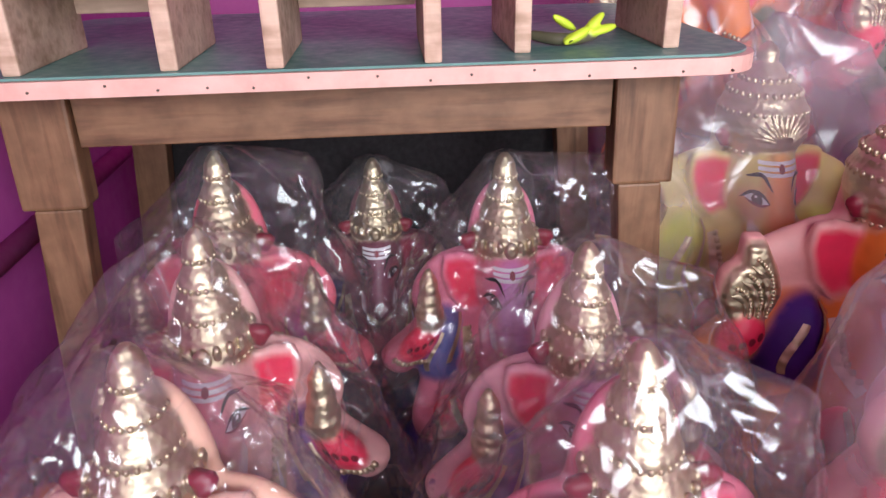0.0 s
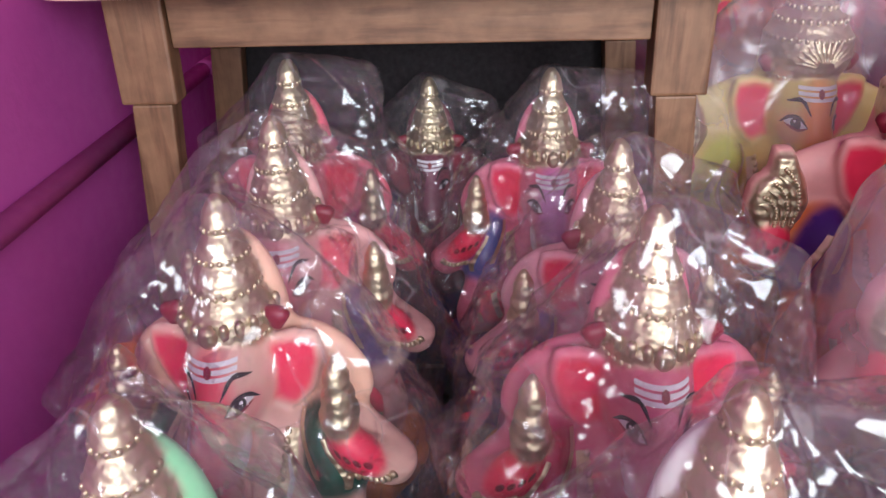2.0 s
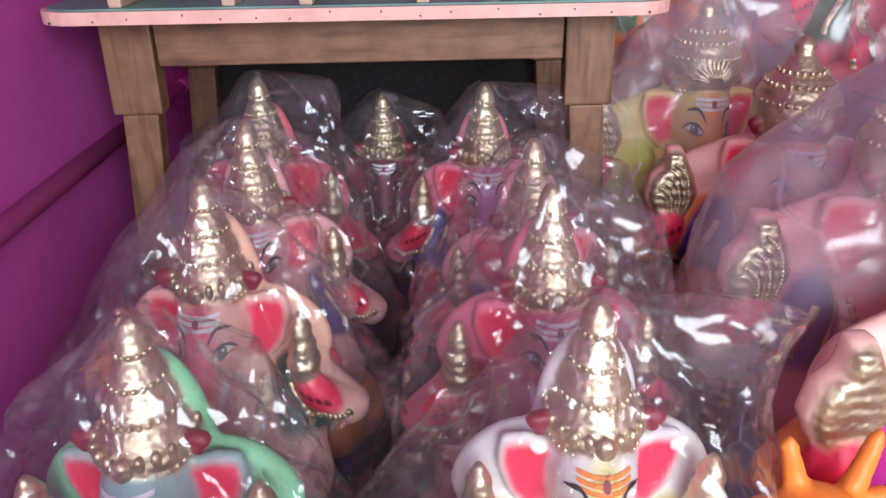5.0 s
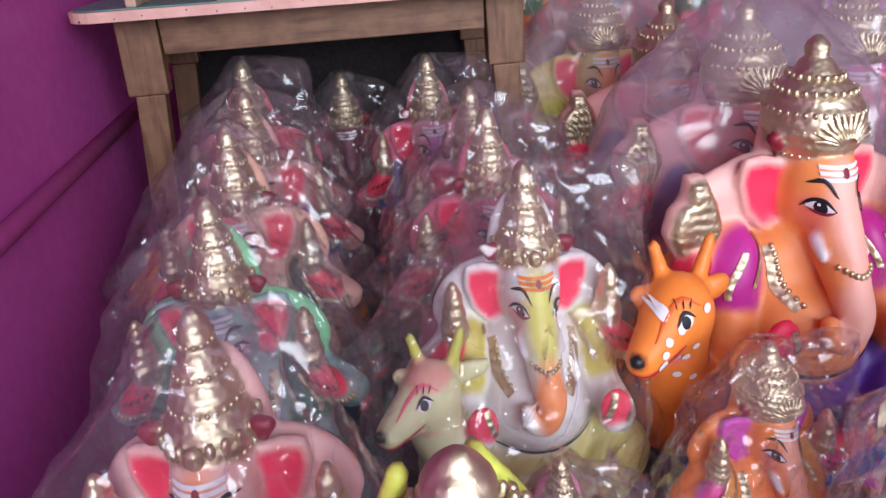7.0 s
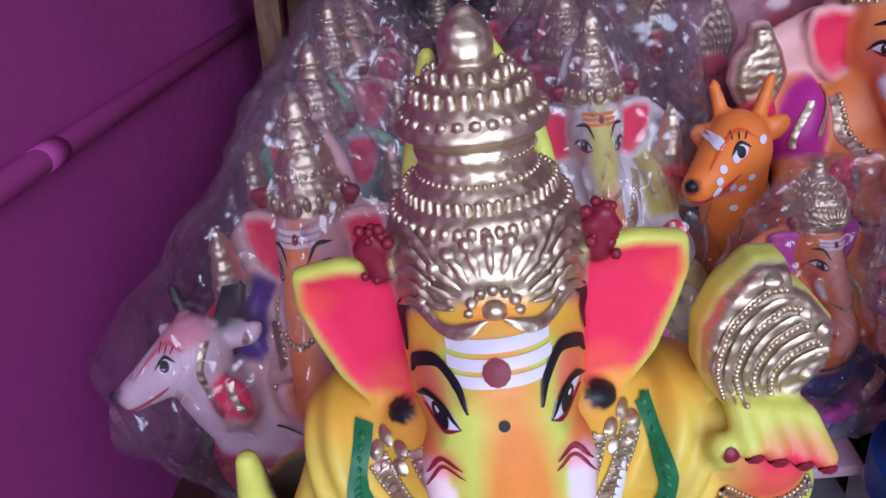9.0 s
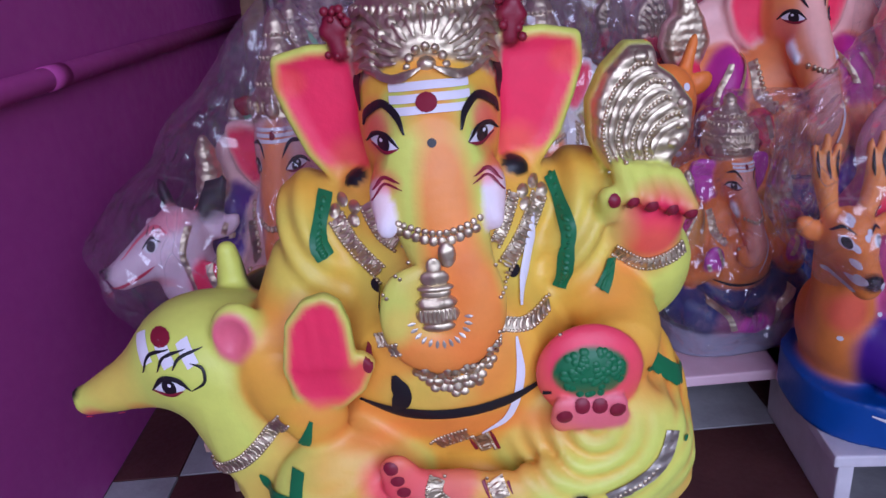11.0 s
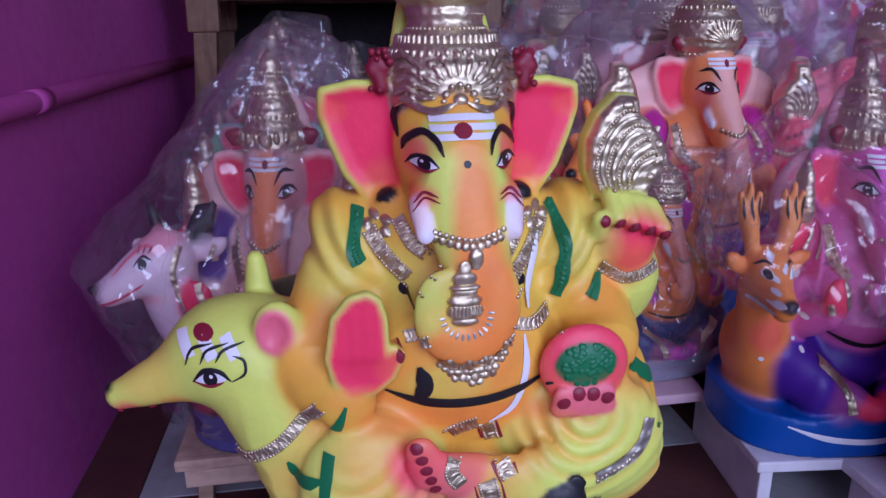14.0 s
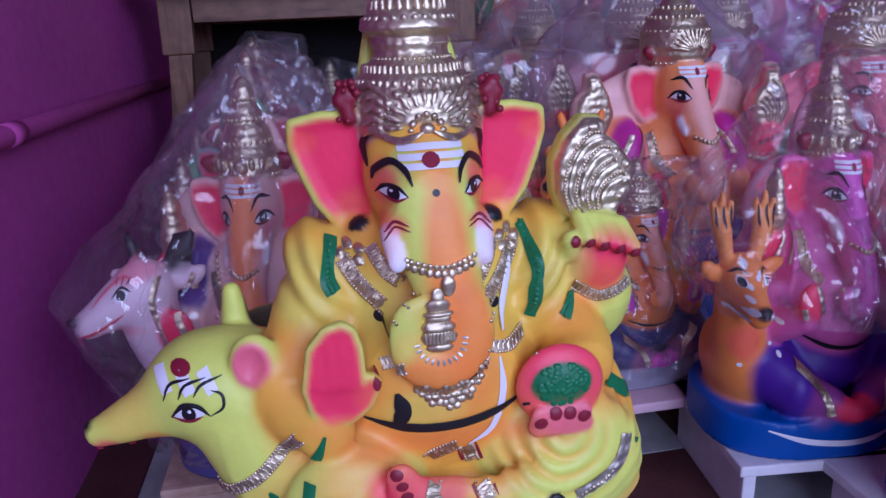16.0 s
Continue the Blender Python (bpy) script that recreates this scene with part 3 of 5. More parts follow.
GOLD = (0.68, 0.58, 0.40)
SILVER = (0.55, 0.50, 0.42)
LIME, YELLOW, ORANGE = (0.68, 0.74, 0.12), (0.82, 0.47, 0.045), (0.88, 0.25, 0.04)
PINK, HOT, BLUSH = (0.80, 0.16, 0.22), (0.85, 0.035, 0.10), (0.82, 0.42, 0.36)
MAROON, BLACK, WHITE = (0.22, 0.012, 0.03), (0.012, 0.011, 0.014), (0.80, 0.78, 0.82)
GREEN, BLUE, VIOLET, MAGENTA = (0.015, 0.16, 0.055), (0.01, 0.075, 0.36), (0.07, 0.02, 0.24), (0.48, 0.03, 0.28)
PLUM, NAVY, LILAC = (0.55, 0.06, 0.42), (0.015, 0.025, 0.14), (0.55, 0.50, 0.68)


def eye(f, x, z, s, side, skin_way=(0, 1, 0)):
    """A painted eye with its brow; side: -1 or 1, the outer side."""
    f.strip([(x - 1.5 * s * side, z - 0.25 * s), (x, z + 0.35 * s), (x + 1.7 * s * side, z + 0.1 * s)], 1.5 * s, WHITE, lift=0.0008)
    f.spot(x + 0.1 * s * side, z + 0.1 * s, 0.75 * s, 0.85 * s, BLACK, lift=0.0014)
    f.strip([(x - 1.6 * s * side, z - 0.3 * s), (x, z - 0.75 * s), (x + 1.5 * s * side, z - 0.2 * s)], 0.35 * s, MAROON, lift=0.0016)
    f.strip([(x - 1.7 * s * side, z - 0.3 * s), (x - 0.4 * s * side, z + 0.95 * s), (x + 1.1 * s * side, z + 0.9 * s), (x + 2.2 * s * side, z - 0.2 * s)], 0.5 * s, BLACK, lift=0.0017)
    f.spot(x + 0.25 * s * side, z + 0.4 * s, 0.2 * s, 0.2 * s, WHITE, lift=0.002)


# ---- the large yellow figure with its mount, on the floor ----
def great_figure(m):
    c = Clay((-0.31, -0.19, -0.005), (0.23, 0.18, 0.735), 0.0029)
    # plinth
    c.slab((-0.005, -0.01), (0.182, 0.145), 0.0, 0.160, BLUE, 0.004, 0.009)
    c.slab((-0.005, -0.008), (0.176, 0.140), 0.12, 0.186, LIME, 0.005, 0.007)
    # mount: body, neck and long-nosed head
    c.egg((-0.03, 0.02, 0.235), (0.145, 0.12, 0.09), YELLOW, 0.02)
    c.limb([(-0.095, -0.02, 0.24), (-0.138, -0.035, 0.31), (-0.175, -0.02, 0.375)], [0.060, 0.050, 0.048], LIME, 0.02)
    c.egg((-0.185, -0.02, 0.382), (0.054, 0.046, 0.042), LIME, 0.02, (0, 20, 0))
    c.limb([(-0.20, -0.025, 0.382), (-0.247, -0.03, 0.366), (-0.281, -0.032, 0.355)], [0.036, 0.021, 0.0125], LIME, 0.016)
    c.egg((-0.287, -0.034, 0.362), (0.006, 0.007, 0.005), BLACK, 0.002)
    c.egg((-0.150, -0.058, 0.414), (0.019, 0.012, 0.023), LIME, 0.006)
    c.carve((-0.152, -0.072, 0.414), (0.013, 0.010, 0.017), PINK, 0.003)
    c.limb([(-0.170, 0.02, 0.417), (-0.171, 0.02, 0.447)], [0.014, 0.008], LIME, 0.006)
    c.slab((-0.012, 0.0), (0.150, 0.118), 0.14, 0.262, LIME, 0.03)
    # socket behind the neck
    c.turned((-0.135, 0.035, 0.33), [(0, 0.04), (0.06, 0.036), (0.085, 0.036)], YELLOW, 0.012, 0.0)
    c.carve((-0.135, 0.035, 0.425), (0.028, 0.028, 0.05), (0.10, 0.075, 0.045), 0.003)
    # seated body
    c.egg((-0.005, 0.015, 0.36), (0.105, 0.10, 0.10), YELLOW, 0.02)
    c.egg((-0.003, -0.015, 0.375), (0.085, 0.092, 0.075), YELLOW, 0.015)
    c.egg((-0.002, 0.02, 0.455), (0.098, 0.075, 0.075), YELLOW, 0.02)
    for s in (-1, 1):
        c.egg((s * 0.092 + 0.004, 0.015, 0.443), (0.034, 0.06, 0.066), YELLOW, 0.014, (0, s * 14, 0))
    # thighs, shins and feet
    c.limb([(-0.06, -0.02, 0.30), (-0.085, -0.095, 0.285), (-0.085, -0.115, 0.245)], [0.05, 0.056, 0.05], LIME, 0.014)
    c.limb([(-0.085, -0.10, 0.25), (-0.07, -0.118, 0.20)], [0.05, 0.03], LIME, 0.012)
    c.limb([(-0.075, -0.12, 0.185), (-0.068, -0.145, 0.165)], [0.026, 0.02], PINK, 0.01)
    c.limb([(0.05, -0.02, 0.31), (0.11, -0.075, 0.305), (0.125, -0.06, 0.275)], [0.05, 0.054, 0.05], LIME, 0.014)
    c.limb([(0.11, -0.09, 0.285), (0.05, -0.125, 0.275), (0.0, -0.12, 0.28)], [0.042, 0.032, 0.024], LIME, 0.01)
    c.limb([(-0.005, -0.125, 0.29), (-0.035, -0.145, 0.305), (-0.045, -0.15, 0.325)], [0.02, 0.018, 0.012], PINK, 0.01)
    c.egg((0.145, 0.0, 0.28), (0.045, 0.075, 0.09), YELLOW, 0.02)
    c.egg((0.02, -0.09, 0.225), (0.055, 0.045, 0.05), LIME, 0.02)
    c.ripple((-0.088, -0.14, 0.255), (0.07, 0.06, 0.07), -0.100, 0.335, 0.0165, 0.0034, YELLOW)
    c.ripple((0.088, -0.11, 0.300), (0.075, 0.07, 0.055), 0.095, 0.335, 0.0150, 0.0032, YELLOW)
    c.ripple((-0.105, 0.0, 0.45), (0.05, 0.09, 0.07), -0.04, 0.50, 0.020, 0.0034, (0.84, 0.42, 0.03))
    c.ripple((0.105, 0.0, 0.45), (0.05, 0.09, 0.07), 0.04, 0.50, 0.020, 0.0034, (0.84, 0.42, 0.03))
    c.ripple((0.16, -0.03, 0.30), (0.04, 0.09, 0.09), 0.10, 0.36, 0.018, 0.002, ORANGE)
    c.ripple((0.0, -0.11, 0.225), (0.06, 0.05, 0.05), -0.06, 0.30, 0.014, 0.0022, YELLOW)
    # little dark mouse by the foot
    c.egg((0.090, -0.133, 0.222), (0.032, 0.026, 0.038), BLACK, 0.004, (0, 20, 0), crisp=16)
    c.egg((0.105, -0.133, 0.204), (0.024, 0.028, 0.026), BLACK, 0.004, crisp=16)
    c.egg((0.070, -0.150, 0.263), (0.022, 0.020, 0.020), BLACK, 0.004, crisp=16)
    c.limb([(0.066, -0.152, 0.262), (0.045, -0.158, 0.257)], [0.016, 0.009], BLACK, 0.004, crisp=16)
    for x, y in ((0.082, -0.152), (0.068, -0.138)):
        c.egg((x, y, 0.281), (0.0085, 0.005, 0.008), BLACK, 0.003, (0, 30, 0), crisp=16)
    c.limb([(0.066, -0.152, 0.240), (0.052, -0.158, 0.225), (0.054, -0.160, 0.198)], [0.016, 0.014, 0.011], BLACK, 0.004, crisp=16)
    c.limb([(0.085, -0.152, 0.190), (0.070, -0.162, 0.186)], [0.013, 0.009], BLACK, 0.004, crisp=16)
    # raised open palm
    c.limb([(-0.105, -0.01, 0.43), (-0.125, -0.055, 0.38), (-0.10, -0.10, 0.36)], [0.032, 0.028, 0.024], YELLOW, 0.012)
    c.plate(-1, [(0.080, 0.449), (0.092, 0.446), (0.104, 0.432), (0.110, 0.400), (0.106, 0.382), (0.095, 0.371), (0.078, 0.371), (0.064, 0.382), (0.056, 0.399), (0.061, 0.404), (0.068, 0.398), (0.069, 0.430), (0.073, 0.444)], -0.108, 0.0, 0.011, 0.0012, LIME, HOT, 0.004, 0.0035, 0.004)
    for x, z in ((-0.101, 0.428), (-0.091, 0.440), (-0.081, 0.442), (-0.073, 0.433)):
        c.limb([(x * 0.9 - 0.009, -0.113, 0.402), (x, -0.113, z)], [0.0065, 0.0050], HOT, 0.003)
    # palm with the bowl
    c.limb([(0.10, 0.0, 0.42), (0.125, -0.04, 0.385), (0.105, -0.085, 0.372)], [0.03, 0.03, 0.026], YELLOW, 0.012)
    c.egg((0.093, -0.098, 0.374), (0.037, 0.026, 0.036), (0.86, 0.07, 0.12), 0.006)
    c.egg((0.092, -0.112, 0.379), (0.026, 0.018, 0.020), GREEN, 0.003, crisp=8)
    for x in (0.073, 0.085, 0.097, 0.109):
        c.limb([(x, -0.116, 0.342), (x, -0.122, 0.354)], [0.0095, 0.008], PINK, 0.004)
    # raised arm with the feathered axe
    c.limb([(0.10, 0.01, 0.45), (0.148, 0.02, 0.395), (0.158, 0.0, 0.42), (0.146, -0.012, 0.452)], [0.036, 0.036, 0.032, 0.024], LIME, 0.012)
    c.egg((0.147, -0.022, 0.468), (0.032, 0.022, 0.036), LIME, 0.008)
    for i in range(4):
        c.limb([(0.128 + 0.012 * i, -0.033, 0.500 - 0.003 * i), (0.130 + 0.0135 * i, -0.047, 0.486 - 0.004 * i)], [0.0078, 0.0072], LIME, 0.003)
    c.limb([(0.119, -0.035, 0.472), (0.117, -0.043, 0.484)], [0.010, 0.008], LIME, 0.004)
    leaf = [(0.122, 0.500), (0.113, 0.520), (0.112, 0.545), (0.122, 0.566), (0.137, 0.580), (0.150, 0.579), (0.152, 0.566), (0.166, 0.556), (0.180, 0.538), (0.178, 0.515), (0.165, 0.500)]
    c.plate(1, leaf, -0.010, 0.10, 0.012, 0.05, LIME, LIME, 0.004, 0.0)
    c.plate(1, [(0.145 + (x - 0.145) * 0.93, 0.537 + (z - 0.537) * 0.94) for x, z in leaf], -0.022, 0.10, 0.008, 0.05, GOLD, GOLD, 0.003, 0.0)
    s0, p0 = c.box((0.10, -0.06, 0.49), (0.20, -0.018, 0.60))
    c.C[s0][..., 3] = np.where((c.C[s0][..., 0] > 0.6) & (c.C[s0][..., 2] > 0.3), 1.0, c.C[s0][..., 3])
    # head, trunk and tusks
    c.egg((-0.001, -0.005, 0.548), (0.050, 0.052, 0.056), YELLOW, 0.012)
    c.egg((-0.001, -0.030, 0.528), (0.043, 0.034, 0.036), YELLOW, 0.014)
    c.limb([(-0.001, -0.036, 0.545), (-0.001, -0.068, 0.505), (0.006, -0.092, 0.465), (0.018, -0.106, 0.434), (0.011, -0.112, 0.413), (-0.006, -0.112, 0.405), (-0.023, -0.112, 0.412), (-0.030, -0.110, 0.430), (-0.027, -0.110, 0.449), (-0.017, -0.110, 0.457)],
           [0.036, 0.033, 0.026, 0.0205, 0.0185, 0.018, 0.017, 0.0155, 0.0135, 0.010], LIME, 0.008)
    for s in (-1, 1):
        c.egg((s * 0.030, -0.058, 0.512), (0.014, 0.016, 0.014), YELLOW, 0.008)
        c.limb([(s * 0.030, -0.066, 0.508), (s * 0.034, -0.094, 0.490)], [0.0145, 0.0065], WHITE, 0.002, crisp=8)
        # ears: broad fans with a level top edge
        c.plate(s, [(0.046, 0.592), (0.080, 0.593), (0.103, 0.588), (0.104, 0.572), (0.098, 0.552), (0.087, 0.525), (0.068, 0.500), (0.045, 0.510)], -0.004, 0.16, 0.0075, 0.0035, LIME, HOT, 0.005, 0.004, 0.006)
        c.egg((s * 0.052, -0.012, 0.503), (0.014, 0.012, 0.010), BLACK, 0.004)
        for dx, dz in ((0, 0), (0.007, 0.009), (-0.005, 0.011), (0.002, 0.019), (-0.002, -0.009)):
            c.egg((s * (0.059 + dx * 0.7), -0.008, 0.600 + dz * 0.75), (0.0065, 0.0065, 0.0065), MAROON, 0.002)
    # tall crown
    c.turned((0.0, 0.012, 0.566), [(0, 0.050), (0.008, 0.054), (0.02, 0.056), (0.04, 0.0545), (0.054, 0.048), (0.064, 0.040), (0.072, 0.032), (0.080, 0.030)], GOLD, 0.003, 1.0, 1.0, (-0.001, 0.012))
    c.turned((-0.001, 0.024, 0.645), [(0, 0.030), (0.002, 0.033), (0.005, 0.033), (0.007, 0.031), (0.010, 0.034), (0.014, 0.041), (0.019, 0.041), (0.024, 0.037), (0.034, 0.029), (0.042, 0.019), (0.045, 0.013), (0.048, 0.013), (0.050, 0.016)], GOLD, 0.003, 1.0, 1.0, (0, 0.006))
    c.turned((-0.001, 0.031, 0.694), [(0, 0.012), (0.003, 0.0145), (0.010, 0.015), (0.018, 0.010), (0.024, 0.004), (0.026, 0.001)], GOLD, 0.003, 1.0)
    c.limb([(-0.045, 0.045, 0.585), (-0.033, 0.058, 0.65), (-0.022, 0.055, 0.69)], [0.008, 0.006, 0.005], LIME, 0.004)
    c.limb([(0.045, 0.045, 0.585), (0.033, 0.058, 0.65), (0.008, 0.050, 0.70)], [0.008, 0.006, 0.005], LIME, 0.004)
    f = Figure(c)
    # sprayed colour
    for x, y, z, r, col, w in ((-0.06, -0.13, 0.315, 0.05, ORANGE, 0.5), (0.02, -0.12, 0.335, 0.05, ORANGE, 0.55), (-0.10, -0.05, 0.33, 0.045, ORANGE, 0.45), (0.12, -0.06, 0.34, 0.04, ORANGE, 0.5),
                               (-0.13, -0.06, 0.29, 0.04, ORANGE, 0.4), (0.03, -0.11, 0.395, 0.028, ORANGE, 0.5), (-0.05, -0.10, 0.39, 0.025, ORANGE, 0.4), (-0.02, -0.14, 0.19, 0.03, PINK, 0.4),
                               (-0.046, -0.14, 0.310, 0.024, HOT, 0.8), (-0.062, -0.14, 0.186, 0.028, HOT, 0.85), (0.0, -0.12, 0.345, 0.014, HOT, 0.8), (0.149, -0.045, 0.459, 0.029, HOT, 1.0), (0.147, -0.025, 0.445, 0.024, ORANGE, 0.4),
                               (0.13, 0.0, 0.42, 0.03, ORANGE, 0.4), (0.0, -0.06, 0.55, 0.018, ORANGE, 0.7), (-0.038, -0.05, 0.545, 0.012, PINK, 0.5), (0.036, -0.05, 0.545, 0.012, PINK, 0.5), (-0.25, -0.03, 0.37, 0.03, ORANGE, 0.3),
                               (-0.15, -0.06, 0.20, 0.05, ORANGE, 0.35), (0.15, -0.05, 0.225, 0.05, ORANGE, 0.4), (-0.275, -0.035, 0.346, 0.012, HOT, 0.8), (-0.235, -0.045, 0.348, 0.012, ORANGE, 0.5), (-0.20, 0.0, 0.30, 0.04, ORANGE, 0.3)):
        f.spray((x, y, z), (r, r, r), col, w)
    f.spray((0.004, -0.090, 0.49), (0.017, 0.07, 0.065), ORANGE, 0.9)
    f.spray((0.018, -0.125, 0.435), (0.02, 0.03, 0.045), ORANGE, 0.9)
    f.spray((-0.006, -0.125, 0.402), (0.036, 0.03, 0.018), ORANGE, 0.9)
    f.spray((-0.032, -0.125, 0.424), (0.012, 0.03, 0.016), ORANGE, 0.6)
    f.spray((-0.087, -0.125, 0.366), (0.030, 0.034, 0.010), ORANGE, 0.35)
    for s in (-1, 1):
        f.spray((s * 0.068, 0.0, 0.500), (0.022, 0.04, 0.013), (0.84, 0.50, 0.06), 0.8)
        f.spray((s * 0.097, -0.01, 0.575), (0.012, 0.03, 0.010), (0.88, 0.10, 0.05), 0.5)
        f.spray((s * 0.07, -0.03, 0.44), (0.02, 0.05, 0.05), LIME, 0.2)
    for x, y, z, r, col, w in ((0.02, -0.11, 0.44, 0.05, ORANGE, 0.35), (-0.05, -0.07, 0.50, 0.03, ORANGE, 0.3), (0.06, -0.07, 0.50, 0.03, ORANGE, 0.3), (0.0, -0.13, 0.26, 0.05, ORANGE, 0.4), (-0.03, -0.13, 0.28, 0.035, PINK, 0.5),
                               (0.1, -0.07, 0.345, 0.05, ORANGE, 0.35), (-0.1, -0.05, 0.37, 0.05, ORANGE, 0.4), (0.14, 0.0, 0.43, 0.03, ORANGE, 0.35), (0.0, -0.06, 0.585, 0.02, ORANGE, 0.6), (-0.045, -0.05, 0.535, 0.02, ORANGE, 0.6), (0.043, -0.05, 0.535, 0.02, ORANGE, 0.6),
                               (-0.12, -0.03, 0.33, 0.04, ORANGE, 0.5), (-0.06, -0.12, 0.20, 0.03, ORANGE, 0.4), (0.14, -0.04, 0.24, 0.05, ORANGE, 0.35)):
        f.spray((x, y, z), (r, r, r), col, w)
    for s in (-1, 1):
        f.spray((s * 0.108, -0.03, 0.462), (0.026, 0.05, 0.034), LIME, 0.5)
        f.spray((s * 0.048, -0.07, 0.448), (0.020, 0.05, 0.024), LIME, 0.35)
        f.spray((s * 0.120, -0.02, 0.415), (0.022, 0.05, 0.020), ORANGE, 0.4)
    f.spray((-0.02, -0.10, 0.368), (0.030, 0.05, 0.016), LIME, 0.35)
    f.spray((0.0, -0.10, 0.335), (0.075, 0.06, 0.010), ORANGE, 0.6)
    f.spray((-0.06, -0.10, 0.345), (0.030, 0.06, 0.012), ORANGE, 0.5)
    # brow marks, eyes
    for s in (-1, 1):
        f.spray((s * 0.036, -0.045, 0.548), (0.012, 0.03, 0.016), HOT, 0.45)
        f.spray((s * 0.030, -0.06, 0.518), (0.012, 0.03, 0.008), HOT, 0.5)
        f.spray((s * 0.058, -0.02, 0.515), (0.02, 0.03, 0.02), ORANGE, 0.3)
    f.spray((-0.036, -0.12, 0.437), (0.012, 0.03, 0.02), LIME, 0.6)
    for k in range(3):
        f.strip([(-0.025, 0.572 - 0.0065 * k), (0, 0.5735 - 0.0065 * k), (0.025, 0.572 - 0.0065 * k)], 0.0046, WHITE, taper=False)
    f.spot(-0.002, 0.564, 0.0066, 0.0056, MAROON, lift=0.0018)
    f.spot(-0.001, 0.541, 0.0028, 0.0028, BLACK, lift=0.0014)
    for s in (-1, 1):
        eye(f, s * 0.030, 0.540, 0.0056, s)
        f.strip([(s * 0.017, 0.546), (s * 0.021, 0.557), (s * 0.030, 0.563), (s * 0.041, 0.556), (s * 0.044, 0.548)], 0.0048, BLACK, lift=0.0016)
        f.strip([(s * 0.022, 0.518), (s * 0.032, 0.521), (s * 0.040, 0.513)], 0.0022, MAROON, lift=0.0016)
        f.strip([(s * 0.021, 0.514), (s * 0.032, 0.517), (s * 0.041, 0.507)], 0.0016, MAROON, lift=0.0016)
        # gilt band under the crown
        f.strip([(s * 0.004, 0.581), (s * 0.022, 0.576), (s * 0.042, 0.584)], 0.005, GOLD, 1.0, 0.003)
        f.strip([(s * 0.043, 0.583), (s * 0.048, 0.572), (s * 0.046, 0.556)], 0.005, BLACK, lift=0.0014)
        f.spot(s * 0.048, 0.438, 0.0045, 0.0045, BLACK, lift=0.0012)
    for path, w in (([(-0.081, 0.497), (-0.087, 0.471), (-0.083, 0.458)], 0.011), ([(0.081, 0.498), (0.089, 0.464), (0.086, 0.435), (0.082, 0.418)], 0.010), ([(0.121, 0.434), (0.116, 0.424), (0.111, 0.416)], 0.010)):
        f.strip(path, w, GREEN, lift=0.0018, taper=False)
        for x, z in smooth_line(np.array(path), 6)[1:-1]:
            f.spot(x, z, 0.0022, 0.0022, GREEN, lift=0.002, dome=0.0018)
    # necklaces: two broad chased bands, the knots at their heads
    f.band([(-0.073, 0.482), (-0.060, 0.462), (-0.040, 0.442)], 0.013)
    f.band([(-0.050, 0.492), (-0.040, 0.474), (-0.024, 0.462)], 0.011)
    f.band([(0.071, 0.484), (0.054, 0.458), (0.036, 0.436)], 0.013)
    f.band([(0.052, 0.490), (0.042, 0.470), (0.034, 0.458)], 0.009)
    for s in (-1, 1):
        for k in range(5):
            f.spot(s * (0.066 + 0.008 * math.cos(k * 1.3)), 0.486 + 0.007 * math.sin(k * 1.3), 0.0045, 0.0045, GOLD, 1.0, 0.001, 0.0028)
    f.band([(-0.050, 0.407), (-0.042, 0.409), (-0.034, 0.412)], 0.009)
    f.band([(0.030, 0.414), (0.050, 0.408), (0.074, 0.408)], 0.009)
    # cluster of gilt flowers under the trunk
    for cx, cz, r in ((-0.020, 0.388, 0.0075), (-0.011, 0.379, 0.008), (0.002, 0.374, 0.008), (0.013, 0.380, 0.008), (0.022, 0.391, 0.007), (0.028, 0.403, 0.006), (-0.003, 0.387, 0.007), (0.010, 0.391, 0.006)):
        f.spot(cx, cz, r * 0.45, r * 0.45, GOLD, 1.0, 0.003, 0.003)
        for k in range(6):
            a = k * math.tau / 6 + cx * 90
            f.spot(cx + 0.72 * r * math.cos(a), cz + 0.72 * r * math.sin(a), r * 0.42, r * 0.42, GOLD, 1.0, 0.0012, 0.0030)
    f.strip([(0.064, 0.474), (0.058, 0.448), (0.049, 0.418)], 0.0065, WHITE, lift=0.003)
    f.strip([(0.044, 0.402), (0.045, 0.372), (0.036, 0.340), (0.016, 0.326)], 0.0062, WHITE, lift=0.0015)
    # snake belt
    f.strip([(-0.066, 0.362), (-0.036, 0.354), (-0.002, 0.352), (0.033, 0.356), (0.067, 0.366)], 0.0085, BLACK, lift=0.0028)
    f.strip([(-0.043, 0.356), (-0.036, 0.368), (-0.040, 0.384)], 0.0125, BLACK, lift=0.003)
    # pot and band on the trunk
    for z, r, t in ((0.426, 0.011, 0.004), (0.4345, 0.0145, 0.0075), (0.443, 0.0135, 0.006), (0.4495, 0.0100, 0.004), (0.4535, 0.0120, 0.0032), (0.460, 0.0095, 0.006), (0.468, 0.0050, 0.006)):
        f.bead((-0.007, -0.124, z), (r, r * 0.75, t), GOLD, 1.0, 16, 8)
    for k in range(9):
        f.bead((-0.018 + 0.00275 * k, -0.1345 + 0.0006 * (k - 4) ** 2 * 0.4, 0.4355), (0.0013, 0.0013, 0.005), GOLD, 1.0, 6, 4)
    f.chain([(-0.026, 0.488), (0.0, 0.482), (0.024, 0.488)], 0.0036, GOLD, 1.5, 0.2)
    f.chain([(-0.027, 0.493), (0.0, 0.487), (0.025, 0.493)], 0.0026, GOLD, 1.7, 0.2)
